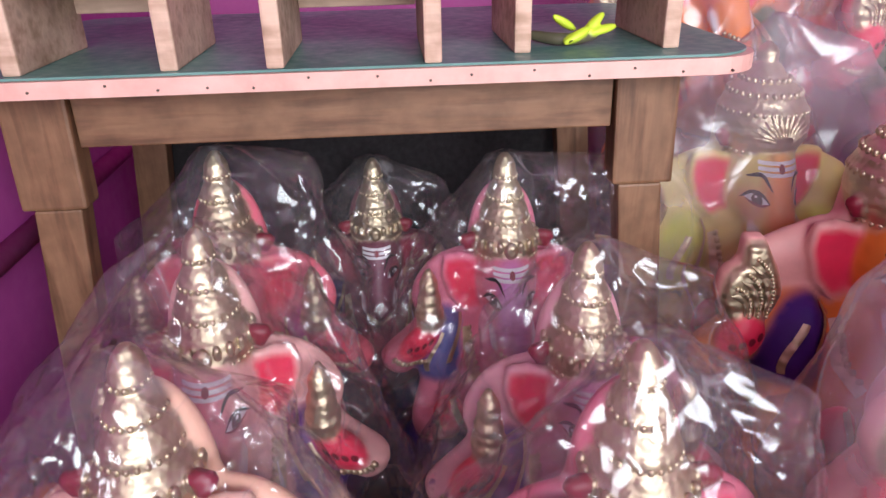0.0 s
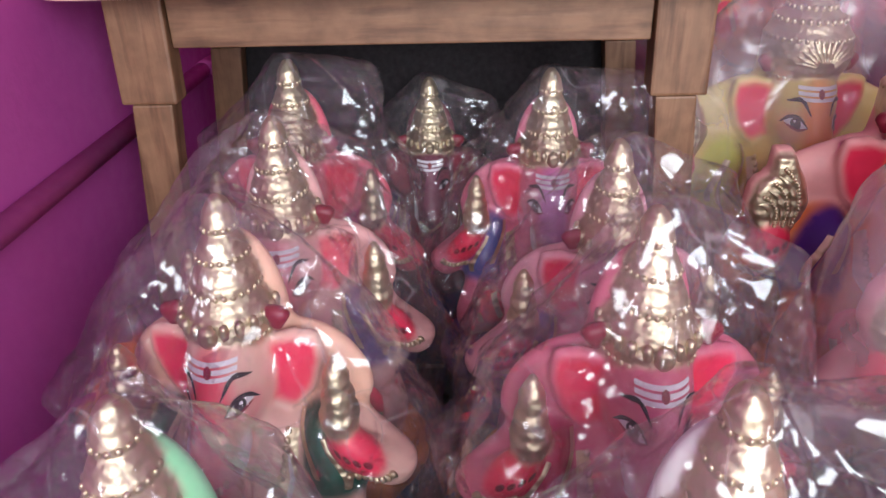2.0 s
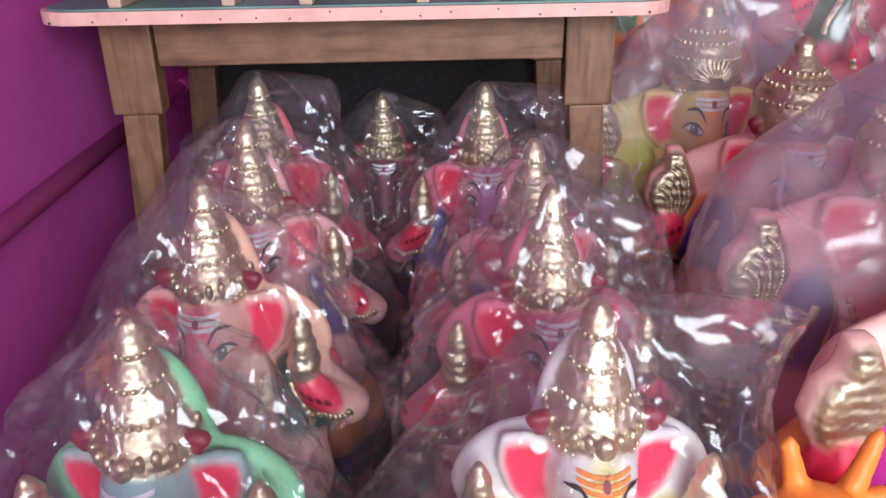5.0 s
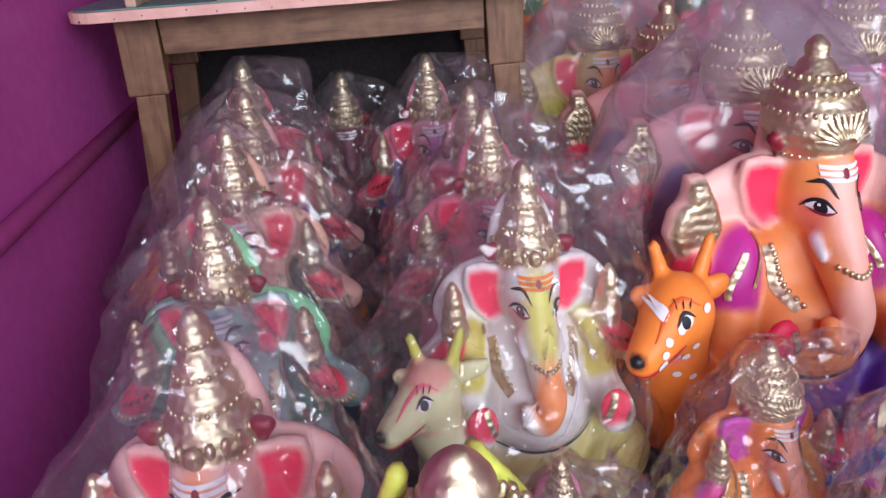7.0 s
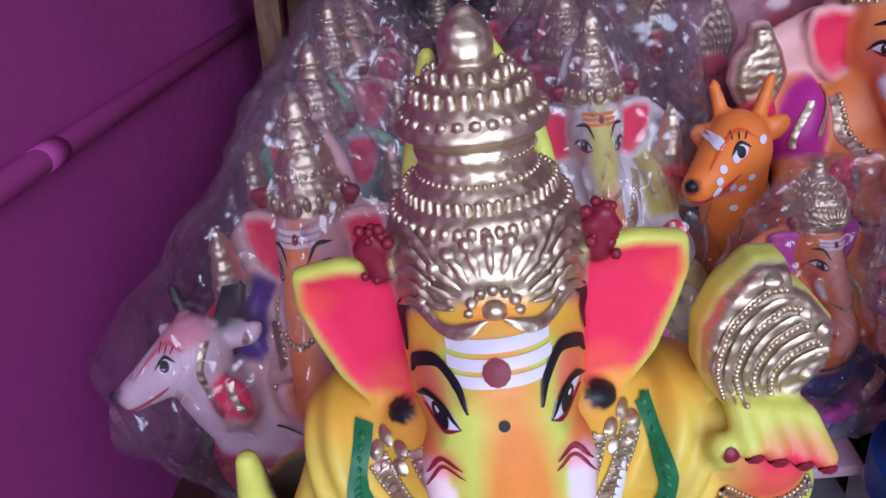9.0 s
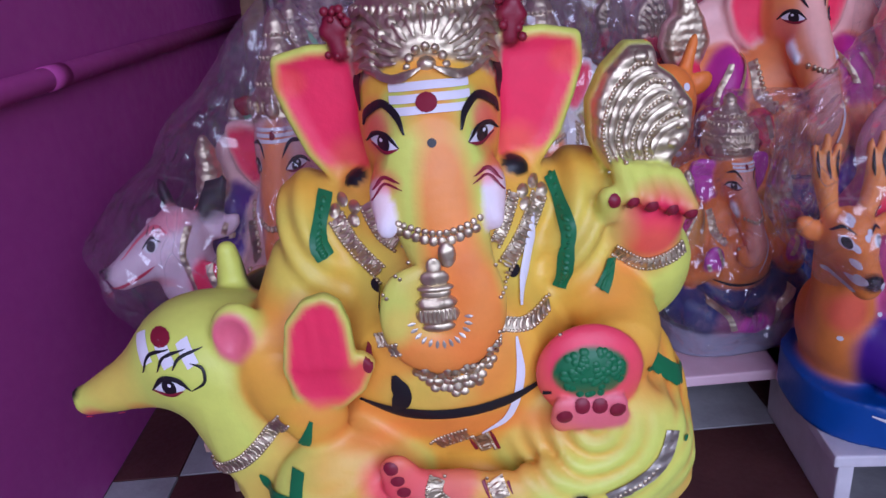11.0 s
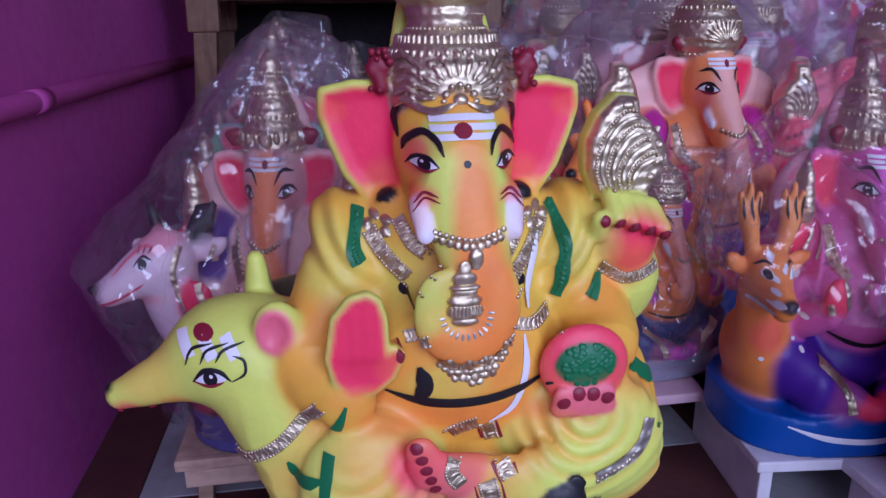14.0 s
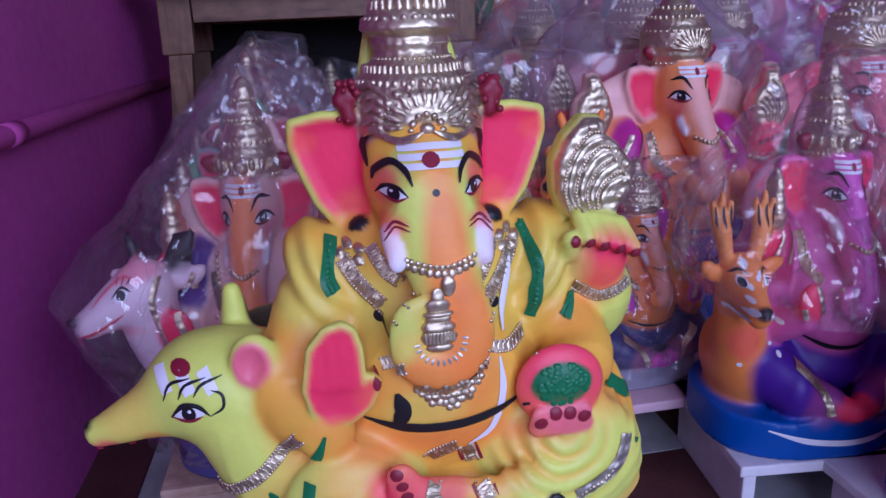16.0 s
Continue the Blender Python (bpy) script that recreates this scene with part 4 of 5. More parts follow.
    f.bead((0.002, -0.118, 0.474), (0.006, 0.005, 0.009), GOLD, 1.0, 9, 6)
    for k in range(13):
        a = math.pi * (1.05 + 0.95 * k / 12)
        f.strip([(-0.006 + 0.0165 * math.cos(a), 0.432 + 0.0165 * math.sin(a)), (-0.006 + 0.0215 * math.cos(a), 0.432 + 0.0215 * math.sin(a))], 0.0024, SILVER, 0.8, 0.0012, steps=3)
    # bracelets and borders
    f.band([(0.124, 0.440), (0.146, 0.428), (0.176, 0.436)], 0.011)
    f.band([(-0.120, 0.360), (-0.143, 0.333), (-0.163, 0.316), (-0.192, 0.303)], 0.0105)
    f.band([(0.006, 0.328), (-0.014, 0.320), (-0.022, 0.306), (-0.014, 0.292)], 0.012)
    f.band([(0.014, 0.325), (0.019, 0.310), (0.026, 0.292)], 0.012, MAROON)
    f.band([(0.008, 0.290), (0.013, 0.266), (0.006, 0.234), (-0.020, 0.220)], 0.016, MAROON)
    f.band([(-0.032, 0.268), (-0.042, 0.248), (-0.062, 0.232), (-0.094, 0.230)], 0.016, MAROON)
    f.band([(-0.098, 0.209), (-0.065, 0.202), (-0.030, 0.208)], 0.015)
    f.strip([(0.150, 0.322), (0.140, 0.300), (0.118, 0.286), (0.100, 0.281)], 0.011, SILVER, 1.0, 0.002, taper=False)
    f.chain([(0.146, 0.310), (0.132, 0.290), (0.112, 0.280), (0.100, 0.276)], 0.0024, GOLD, 1.7)
    f.strip([(-0.100, 0.362), (-0.114, 0.322), (-0.124, 0.262)], 0.009, GREEN, lift=0.002)
    f.strip([(-0.149, 0.306), (-0.139, 0.297), (-0.119, 0.303)], 0.009, GREEN, lift=0.002)
    f.strip([(0.135, 0.368), (0.158, 0.345), (0.178, 0.332)], 0.010, GREEN, lift=0.002)
    f.strip([(0.172, 0.335), (0.160, 0.310)], 0.008, GREEN, lift=0.002)
    # nails
    for x, z in ((0.119, 0.484), (0.131, 0.482), (0.144, 0.478), (0.158, 0.474), (0.171, 0.470)):
        f.spot(x, z, 0.0042, 0.0048, MAROON, lift=0.0015, dome=0.0015)
    for x, z in ((0.073, 0.349), (0.085, 0.356), (0.097, 0.355), (0.109, 0.351)):
        f.spot(x, z, 0.0052, 0.0052, MAROON, lift=0.0015, dome=0.0015)
    f.spot(-0.057, 0.400, 0.0030, 0.006, MAROON, lift=0.0012)
    for k in range(5):
        f.spot(-0.048 + 0.0034 * k, 0.330 - 0.009 * k, 0.0044, 0.0040, MAROON, lift=0.002, dome=0.001)
        f.spot(-0.084 + 0.0108 * k, 0.182 - 0.002 * k, 0.0042, 0.0042, MAROON, lift=0.0015, dome=0.001)
    f.spot(0.060, 0.268, 0.0026, 0.0022, (0.06, 0.06, 0.07), lift=0.001)
    f.strip([(0.074, 0.236), (0.084, 0.222), (0.082, 0.204)], 0.002, (0.05, 0.05, 0.055), lift=0.001)
    f.strip([(0.112, 0.222), (0.118, 0.206), (0.108, 0.192)], 0.002, (0.05, 0.05, 0.055), lift=0.001)
    # ladoos in the bowl
    random.seed(5)
    for k in range(70):
        a, r = random.uniform(0, math.tau), 0.022 * math.sqrt(random.random())
        f.spot(0.092 + r * math.cos(a), 0.380 + 0.75 * r * math.sin(a), 0.0026, 0.0026, GREEN, lift=0.0004, dome=0.0016)
    # the mount's face
    for x, w in ((-0.222, 0.010), (-0.204, 0.010), (-0.187, 0.009)):
        f.strip([(x - 0.003, 0.412), (x + 0.005, 0.396)], w, WHITE, lift=0.0012, taper=False)
    f.spot(-0.206, 0.413, 0.008, 0.0055, MAROON, lift=0.0018)
    eye(f, -0.203, 0.380, 0.0076, 1)
    for k in range(3):
        f.strip([(-0.221 + 0.012 * k, 0.390 + 0.002 * k), (-0.215 + 0.012 * k, 0.402), (-0.199 + 0.012 * k, 0.407)], 0.0022, BLACK, lift=0.0016)
    f.strip([(-0.186, 0.378), (-0.176, 0.384), (-0.176, 0.394), (-0.184, 0.398)], 0.0022, BLACK, lift=0.0016)
    f.strip([(-0.283, 0.346), (-0.270, 0.344), (-0.253, 0.348)], 0.005, HOT, lift=0.0012)
    # grass of the plinth
    random.seed(2)
    for k in range(70):
        x = -0.165 + 0.33 * k / 69
        f.strip([(x, 0.166 + 0.006 * math.cos(12 * x)), (x + random.uniform(-0.004, 0.004), 0.184 + random.uniform(-0.004, 0.004))], 0.003, (0.72, 0.80, 0.22), lift=0.0012, steps=3)
    # flowers over the ears
    random.seed(21)
    for s in (-1, 1):
        for k in range(16):
            f.bead((s * (0.059 + random.uniform(-0.009, 0.009)), -0.011 + random.uniform(-0.004, 0.006), 0.604 + random.uniform(-0.013, 0.017)), random.uniform(0.0022, 0.0036), MAROON, 0.0)
    # crown relief
    def ring(z, rad, y0, r, n, tall=1.0):
        f.collar((-0.0005, y0, z), rad * 0.935, r, GOLD, n, tall)
    ring(0.571, 0.0535, 0.013, 0.0032, 60)
    ring(0.579, 0.0560, 0.014, 0.0020, 84, 0.8)
    ring(0.608, 0.0548, 0.019, 0.0018, 90, 0.8)
    ring(0.6165, 0.0510, 0.0205, 0.0038, 44, 1.5)
    ring(0.6265, 0.0440, 0.021, 0.0030, 50, 2.2)
    ring(0.6365, 0.0350, 0.022, 0.0018, 50, 1.0)
    ring(0.6475, 0.0338, 0.0245, 0.0014, 60, 0.8)
    ring(0.6600, 0.0412, 0.0265, 0.0022, 64, 0.9)
    ring(0.6665, 0.0395, 0.0270, 0.0042, 28, 0.9)
    ring(0.6760, 0.0330, 0.0280, 0.0036, 26, 2.0)
    ring(0.6850, 0.0240, 0.0290, 0.0030, 20, 1.8)
    for k in range(150):
        t = k * 2.39996
        z = 0.585 + 0.022 * ((k * 0.618) % 1)
        f.bead((0.0515 * math.cos(t), 0.016 + 0.0515 * math.sin(t), z), (0.0026, 0.0026, 0.0040), GOLD, 1.0, 6, 4)
    # sunburst at the front
    f.bead((0, -0.043, 0.583), (0.007, 0.006, 0.007), GOLD, 1.0, 12, 6)
    for k in range(12):
        a = k * math.tau / 12
        f.bead((0.0125 * math.cos(a), -0.0425, 0.583 + 0.0125 * math.sin(a)), 0.0032, GOLD)
    for k in range(11):
        a = math.pi * k / 10
        q = [(0.018 * math.cos(a), 0.585 + 0.017 * math.sin(a)), (0.034 * math.cos(a), 0.586 + 0.030 * math.sin(a))]
        f.strip(q, 0.0042, GOLD, 1.0, 0.003, steps=4)
        f.spot(q[1][0], q[1][1], 0.0036, 0.0036, GOLD, 1.0, 0.002, 0.003)
    for s in (-1, 1):
        for k in range(5):
            f.strip([(s * 0.026, 0.578 + 0.007 * k), (s * 0.038, 0.585 + 0.008 * k), (s * 0.046, 0.579 + 0.0085 * k)], 0.0045, GOLD, 1.0, 0.0028, steps=4)
    f.bead((0, -0.045, 0.567), (0.0035, 0.003, 0.008), GOLD)
    # axe feathers: curved ribs sweeping up from the hand and over to the side
    for k in range(8):
        u = k / 7
        q = [(0.121 + 0.030 * u, 0.506 - 0.001 * u), (0.116 + 0.036 * u, 0.526 - 0.010 * u), (0.122 + 0.040 * u, 0.552 - 0.026 * u), (0.138 + 0.036 * u, 0.569 - 0.040 * u), (0.150 + 0.026 * u, 0.570 - 0.046 * u)]
        f.strip(q, 0.0046, GOLD, 1.0, 0.0024 if k % 2 else 0.0012, steps=7)
        if k % 2 == 0:
            f.chain(q, 0.0019, GOLD, 1.6, 0.6)
    for x, z, r in ((0.172, 0.541, 0.004), (0.171, 0.527, 0.004), (0.166, 0.514, 0.004), (0.161, 0.553, 0.0035), (0.142, 0.575, 0.005)):
        f.spot(x, z, r, r, GOLD, 1.0, 0.001, 0.003)
    return f.finish("statue", "large lime-yellow painted plaster elephant-headed figure riding a long-nosed mount", m, shallow=0.5)


great_figure(pose(0, -0.43, 0))


# ---- the smaller figures ----
def figure(m, label, body=BLUSH, face=PINK, cloth=GREEN, legs=GREEN, inner=HOT, base=BLUE, crown="cone", arms="pot", mount=None, spots=None, h=0.5, ears=None, back=None, name="statue", size=0.0048, stripe=None, front=False, o=0.0, slim=1.0):
    """A seated elephant-headed figure about half a metre high, moulded in one piece."""
    ears = ears or body
    back = back or body
    c = Clay((-0.245 + min(0, o), -0.17, -0.005), (0.205, 0.12, 0.555), size)
    ax = 0.150 if arms == "fan" else 0.128
    c.slab((-0.03 if front else 0, -0.01), (0.165 if front else 0.135, 0.11 if front else 0.10), 0.0, 0.055, base, 0.005, 0.004)
    c.egg((0, 0.0, 0.10), (0.115, 0.085, 0.055), legs, 0.02)
    for s in (-1, 1):
        c.limb([(s * 0.05, 0.0, 0.11), (s * 0.11, -0.05, 0.105), (s * 0.085, -0.09, 0.09)], [0.045, 0.042, 0.034], legs, 0.012)
        c.limb([(s * 0.085, -0.085, 0.085), (s * 0.03, -0.105, 0.075)], [0.03, 0.02], legs, 0.01)
        c.limb([(s * 0.03, -0.108, 0.072), (s * 0.005, -0.12, 0.068)], [0.018, 0.014], inner, 0.006)
    c.egg((0, -0.025, 0.175), (0.078, 0.07, 0.07), body, 0.016)
    c.egg((0, 0.0, 0.235), (0.085, 0.05, 0.06), body, 0.016)
    for s in (-1, 1):
        c.egg((s * 0.088, -0.005, 0.225), (0.032, 0.042, 0.06), cloth, 0.010, (0, s * 12, 0), crisp=6)
        c.limb([(s * 0.085, -0.02, 0.20), (s * 0.105, -0.06, 0.165), (s * 0.085, -0.10, 0.185)], [0.026, 0.023, 0.018], body, 0.010)
        c.egg((s * 0.083, -0.108, 0.205), (0.020, 0.011, 0.027), inner, 0.006)
        c.egg((s * 0.082, 0.024, 0.300), (0.068, 0.020, 0.040), back, 0.012, (0, s * 14, 0))
        c.limb([(s * 0.10, 0.015, 0.262), (s * (ax + 0.010), 0.0, 0.225), (s * (ax + 0.004), -0.02, 0.245)], [0.028, 0.025, 0.02], body, 0.010)
        c.egg((s * ax, -0.030, 0.258), (0.023, 0.017, 0.024), inner, 0.008)
        if arms == "pot":
            c.turned((s * 0.122, -0.024, 0.268), [(0, 0.012), (0.012, 0.021), (0.024, 0.023), (0.032, 0.017), (0.037, 0.020), (0.048, 0.013), (0.053, 0.016), (0.062, 0.010), (0.070, 0.004)], GOLD, 0.004, 1.0)
        else:
            leaf = [(ax - 0.020, 0.276), (ax - 0.026, 0.296), (ax - 0.020, 0.318), (ax - 0.006, 0.338), (ax + 0.008, 0.338), (ax + 0.008, 0.322), (ax + 0.024, 0.312), (ax + 0.028, 0.294), (ax + 0.018, 0.276)]
            c.plate(s, leaf, -0.018, 0.0, 0.011, 0.05, back, back, 0.005, 0.0)
            c.plate(s, [(ax + (x - ax) * 0.86, 0.304 + (z - 0.304) * 0.9) for x, z in leaf], -0.029, 0.0, 0.008, 0.05, GOLD, GOLD, 0.003, 0.0)
            s0, p0 = c.box((min(s * 0.11, s * 0.19), -0.05, 0.272), (max(s * 0.11, s * 0.19), -0.027, 0.345))
            c.C[s0][..., 3] = np.where(np.abs(c.C[s0][..., :3] - np.array(GOLD, np.float32)).sum(-1) < 0.1, 1.0, c.C[s0][..., 3])
        fan = [(0.042, 0.334), (0.070, 0.338), (0.090, 0.336), (0.093, 0.324), (0.082, 0.302), (0.064, 0.287), (0.042, 0.294)]
        c.plate(s, fan, -0.004, 0.12, 0.0075, 0.0035, ears, inner, 0.005, 0.004, 0.008)
        for dx, dz in ((0, 0), (0.006, 0.009), (-0.004, 0.012)):
            c.egg((s * (0.058 + dx), -0.008, 0.362 + dz), (0.009, 0.008, 0.010), MAROON, 0.003)
    c.egg((0, 0.03, 0.34), (0.056, 0.022, 0.115), back, 0.012)
    c.egg((0, -0.012, 0.318), (0.046, 0.046, 0.048), body, 0.010)
    c.limb([(0, -0.03, 0.315), (0, -0.062, 0.28), (0.002, -0.088, 0.245), (0.004, -0.104, 0.215), (-0.006, -0.108, 0.196), (-0.022, -0.106, 0.198), (-0.026, -0.104, 0.214)], [0.033, 0.029, 0.022, 0.017, 0.0145, 0.012, 0.010], body, 0.008)
    for s in (-1, 1):
        c.limb([(s * 0.026, -0.058, 0.284), (s * 0.030, -0.076, 0.272)], [0.0095, 0.0045], WHITE, 0.002, crisp=8)
    if crown == "cone":
        prof = [(0, 0.047), (0.012, 0.050), (0.03, 0.048), (0.045, 0.040), (0.052, 0.036), (0.056, 0.038), (0.072, 0.033), (0.086, 0.026), (0.09, 0.028), (0.105, 0.023), (0.118, 0.016), (0.121, 0.018), (0.136, 0.017), (0.148, 0.012), (0.158, 0.004)]
    else:
        prof = [(0, 0.046), (0.015, 0.056), (0.035, 0.062), (0.06, 0.06), (0.085, 0.048), (0.10, 0.034), (0.104, 0.030), (0.108, 0.026), (0.12, 0.020), (0.126, 0.012), (0.132, 0.016), (0.142, 0.014), (0.154, 0.003)]
    c.turned((0, 0.002, 0.345), prof, GOLD, 0.003, 1.0, 0.9, (0, 0.014))
    if mount:
        skin, tone = mount
    if mount and front:
        c.egg((-0.135, -0.01, 0.10), (0.05, 0.07, 0.06), skin, 0.02)
        c.limb([(-0.14, -0.03, 0.11), (-0.16, -0.05, 0.17), (-0.168, -0.055, 0.215)], [0.046, 0.036, 0.032], skin, 0.014)
        c.egg((-0.170, -0.068, 0.228), (0.034, 0.036, 0.032), skin, 0.01)
        c.limb([(-0.172, -0.085, 0.220), (-0.176, -0.125, 0.206)], [0.025, 0.018], skin, 0.01)
        c.egg((-0.177, -0.142, 0.212), (0.012, 0.006, 0.008), BLACK, 0.002)
        for s in (-1, 1):
            c.egg((-0.170 + s * 0.046, -0.06, 0.238), (0.020, 0.008, 0.012), skin, 0.004, (0, -s * 30, 0))
            c.limb([(-0.170 + s * 0.022, -0.06, 0.25), (-0.170 + s * 0.032, -0.058, 0.285)], [0.010, 0.014], tone, 0.005)
            for k in (-1, 0, 1):
                c.limb([(-0.170 + s * 0.032 + 0.008 * k, -0.058, 0.285), (-0.170 + s * 0.034 + 0.014 * k, -0.056, 0.318 - 0.006 * abs(k))], [0.007, 0.005], tone, 0.003)
    elif mount:
        c.egg((o - 0.10, -0.03, 0.10), (0.06, 0.07, 0.06), skin, 0.02)
        c.limb([(o - 0.105, -0.05, 0.12), (o - 0.135, -0.075, 0.19), (o - 0.14, -0.085, 0.240)], [0.045, 0.036, 0.034], skin, 0.014)
        c.limb([(o - 0.14, -0.085, 0.250), (o - 0.168, -0.106, 0.238), (o - 0.194, -0.124, 0.226)], [0.034, 0.025, 0.017], skin, 0.01)
        c.egg((o - 0.206, -0.136, 0.233), (0.008, 0.007, 0.007), BLACK, 0.002)
        for s in (-1, 1):
            c.limb([(o - 0.130 + s * 0.018, -0.07, 0.270), (o - 0.128 + s * 0.03, -0.062, 0.302)], [0.009, 0.006], tone, 0.004)
            c.egg((o - 0.130 + s * 0.036, -0.07, 0.258), (0.020, 0.009, 0.012), skin, 0.005, (0, -s * 25, 0))
    f = Figure(c)
    f.spray((0, -0.06, 0.30), (0.022, 0.06, 0.05), face, 0.9)
    f.spray((0.003, -0.11, 0.225), (0.022, 0.03, 0.05), stripe or face, 0.9)
    for s in (-1, 1):
        f.spray((s * 0.035, -0.05, 0.305), (0.016, 0.02, 0.016), PINK, 0.4)
        f.spray((s * ax, -0.035, 0.258), (0.02, 0.012, 0.02), HOT, 0.7)
        f.spray((s * 0.05, -0.11, 0.08), (0.03, 0.03, 0.03), PINK, 0.3)
        eye(f, s * 0.026, 0.312, 0.0058, s)
        f.strip([(s * 0.012, 0.320), (s * 0.022, 0.332), (s * 0.036, 0.330)], 0.0034, BLACK, lift=0.0014)
        f.chain([(s * 0.058, 0.268), (s * 0.045, 0.235), (s * 0.030, 0.215)], 0.0036, GOLD, 1.7)
        f.strip([(s * 0.062, 0.268), (s * 0.050, 0.232), (s * 0.033, 0.210)], 0.012, GOLD, 1.0, 0.0014, taper=False)
        f.strip([(s * 0.072, 0.275), (s * 0.080, 0.235), (s * 0.068, 0.19)], 0.007, GOLD, 1.0, 0.002, taper=False)
        f.strip([(s * 0.100, 0.268), (s * 0.106, 0.235), (s * 0.094, 0.19)], 0.006, GOLD, 1.0, 0.002, taper=False)
        f.strip([(s * 0.09, 0.125), (s * 0.055, 0.095), (s * 0.04, 0.065)], 0.011, GOLD, 1.0, 0.002, taper=False)
        if mount and s < 0:
            continue
        f.chain([(s * (ax - 0.020), 0.234), (s * ax, 0.229), (s * (ax + 0.022), 0.234)], 0.0042, GOLD, 1.4, 0.1)
        for k in range(4):
            f.spot(s * (ax - 0.012 + 0.008 * k), 0.263 - 0.003 * k, 0.0034, 0.0036, MAROON, lift=0.0014)
        if arms != "pot":
            for k in range(6):
                u = k / 5
                q = [(ax - 0.016 + 0.022 * u, 0.280), (ax - 0.019 + 0.026 * u, 0.298 - 0.006 * u), (ax - 0.013 + 0.028 * u, 0.317 - 0.018 * u), (ax + 0.003 + 0.019 * u, 0.330 - 0.030 * u)]
                f.strip([(s * x, z) for x, z in q], 0.0046, GOLD, 1.0, 0.0028 if k % 2 else 0.0014, steps=5)
                if k % 2 == 0:
                    f.chain([(s * x, z) for x, z in q], 0.0021, GOLD, 1.6, 0.6)
    f.strip([(-0.06, 0.15), (-0.02, 0.138), (0.03, 0.138), (0.065, 0.152)], 0.007, BLACK, lift=0.0024)
    f.strip([(0.055, 0.255), (0.048, 0.21), (0.02, 0.16)], 0.0045, WHITE, lift=0.002)
    for k in range(3):
        f.strip([(-0.026, 0.342 - 0.0045 * k), (0.026, 0.342 - 0.0045 * k)], 0.003, WHITE if stripe is None else stripe, taper=False, lift=0.0012)
    f.spot(0, 0.3375, 0.004, 0.004, MAROON, lift=0.0018)
    f.chain([(-0.02, 0.268), (0.0, 0.262), (0.02, 0.268)], 0.0034, GOLD, 1.5, 0.2)
    if crown == "cone":
        for z, r, n in ((0.349, 0.049, 34), (0.400, 0.0375, 26), (0.435, 0.0275, 20), (0.466, 0.0175, 14)):
            f.collar((0, 0.002 + 0.014 * (z - 0.345) / 0.158, z), r * 0.96, 0.0032, GOLD, n, 1.2, 1.0, 0.9)
        for k in range(20):
            a = k * math.tau / 20
            f.bead((0.049 * math.cos(a), 0.004 + 0.045 * math.sin(a), 0.370), (0.0055, 0.0055, 0.011), GOLD)
        f.bead((0, -0.045, 0.368), (0.011, 0.006, 0.014), GOLD, 1.0, 10, 6)
    else:
        for z, r, n in ((0.349, 0.049, 30), (0.385, 0.061, 34), (0.405, 0.0605, 34), (0.430, 0.050, 28), (0.447, 0.034, 20)):
            f.collar((0, 0.002 + 0.014 * (z - 0.345) / 0.154, z), r * 0.95, 0.0040, GOLD, n, 1.3, 1.0, 0.9)
        for k in range(13):
            a = math.pi * k / 12
            f.strip([(0.012 * math.cos(a), 0.372 + 0.008 * math.sin(a)), (0.036 * math.cos(a), 0.376 + 0.034 * math.sin(a))], 0.0055, GOLD, 1.0, 0.0035, steps=4)
    if mount and front:
        for s in (-1, 1):
            f.spot(-0.171 + s * 0.018, 0.236, 0.0065, 0.0055, WHITE, lift=0.0012)
            f.spot(-0.171 + s * 0.018, 0.236, 0.0045, 0.0050, BLACK, lift=0.0018)
            f.strip([(-0.171 + s * 0.008, 0.243), (-0.171 + s * 0.018, 0.248), (-0.171 + s * 0.028, 0.242)], 0.0024, BLACK, lift=0.0016)
            for k in (-1, 0, 1):
                f.strip([(-0.170 + s * 0.033 + 0.010 * k, 0.288), (-0.170 + s * 0.034 + 0.013 * k, 0.310)], 0.0035, BLACK, lift=0.0012)
        random.seed(8)
        for k in range(26):
            f.spot(random.uniform(-0.20, -0.11), random.uniform(0.10, 0.26), 0.0036, 0.0032, WHITE, lift=0.0012)
        f.spray((-0.165, -0.09, 0.15), (0.025, 0.04, 0.025), HOT, 0.5)
        f.strip([(-0.13, 0.042), (-0.06, 0.028), (0.02, 0.024), (0.10, 0.036)], 0.008, WHITE, lift=0.0014)
    elif mount:
        lip = PINK if skin[2] > 0.3 else BLACK
        f.spray((o - 0.145, -0.10, 0.275), (0.03, 0.05, 0.010), lip if skin[2] > 0.3 else ORANGE, 0.6)
        f.spray((o - 0.168, -0.10, 0.212), (0.03, 0.05, 0.008), PINK, 0.45)
        for x, z, w in ((o - 0.152, 0.256, 1.0),):
            f.spot(x, z, 0.0085 * w, 0.0055, WHITE, lift=0.0012, turn=20)
            f.spot(x, z, 0.0050 * w, 0.0050, BLACK, lift=0.0017)
            f.strip([(x - 0.010 * w, z - 0.002), (x, z + 0.007), (x + 0.011 * w, z + 0.003)], 0.0026, BLACK, lift=0.0018)
            for k in (-1, 0, 1):
                f.strip([(x + 0.006 * w * k, z + 0.009), (x + 0.008 * w * k + 0.002, z + 0.016)], 0.0013, BLACK, lift=0.0014, steps=3)
        f.strip([(o - 0.204, 0.217), (o - 0.190, 0.218), (o - 0.168, 0.227), (o - 0.152, 0.236)], 0.0034, (0.55, 0.02, 0.06), lift=0.0012)
        f.strip([(o - 0.186, 0.245), (o - 0.168, 0.262), (o - 0.150, 0.272), (o - 0.134, 0.266)], 0.0030, PINK if skin[2] > 0.3 else (0.7, 0.12, 0.02), lift=0.0012)
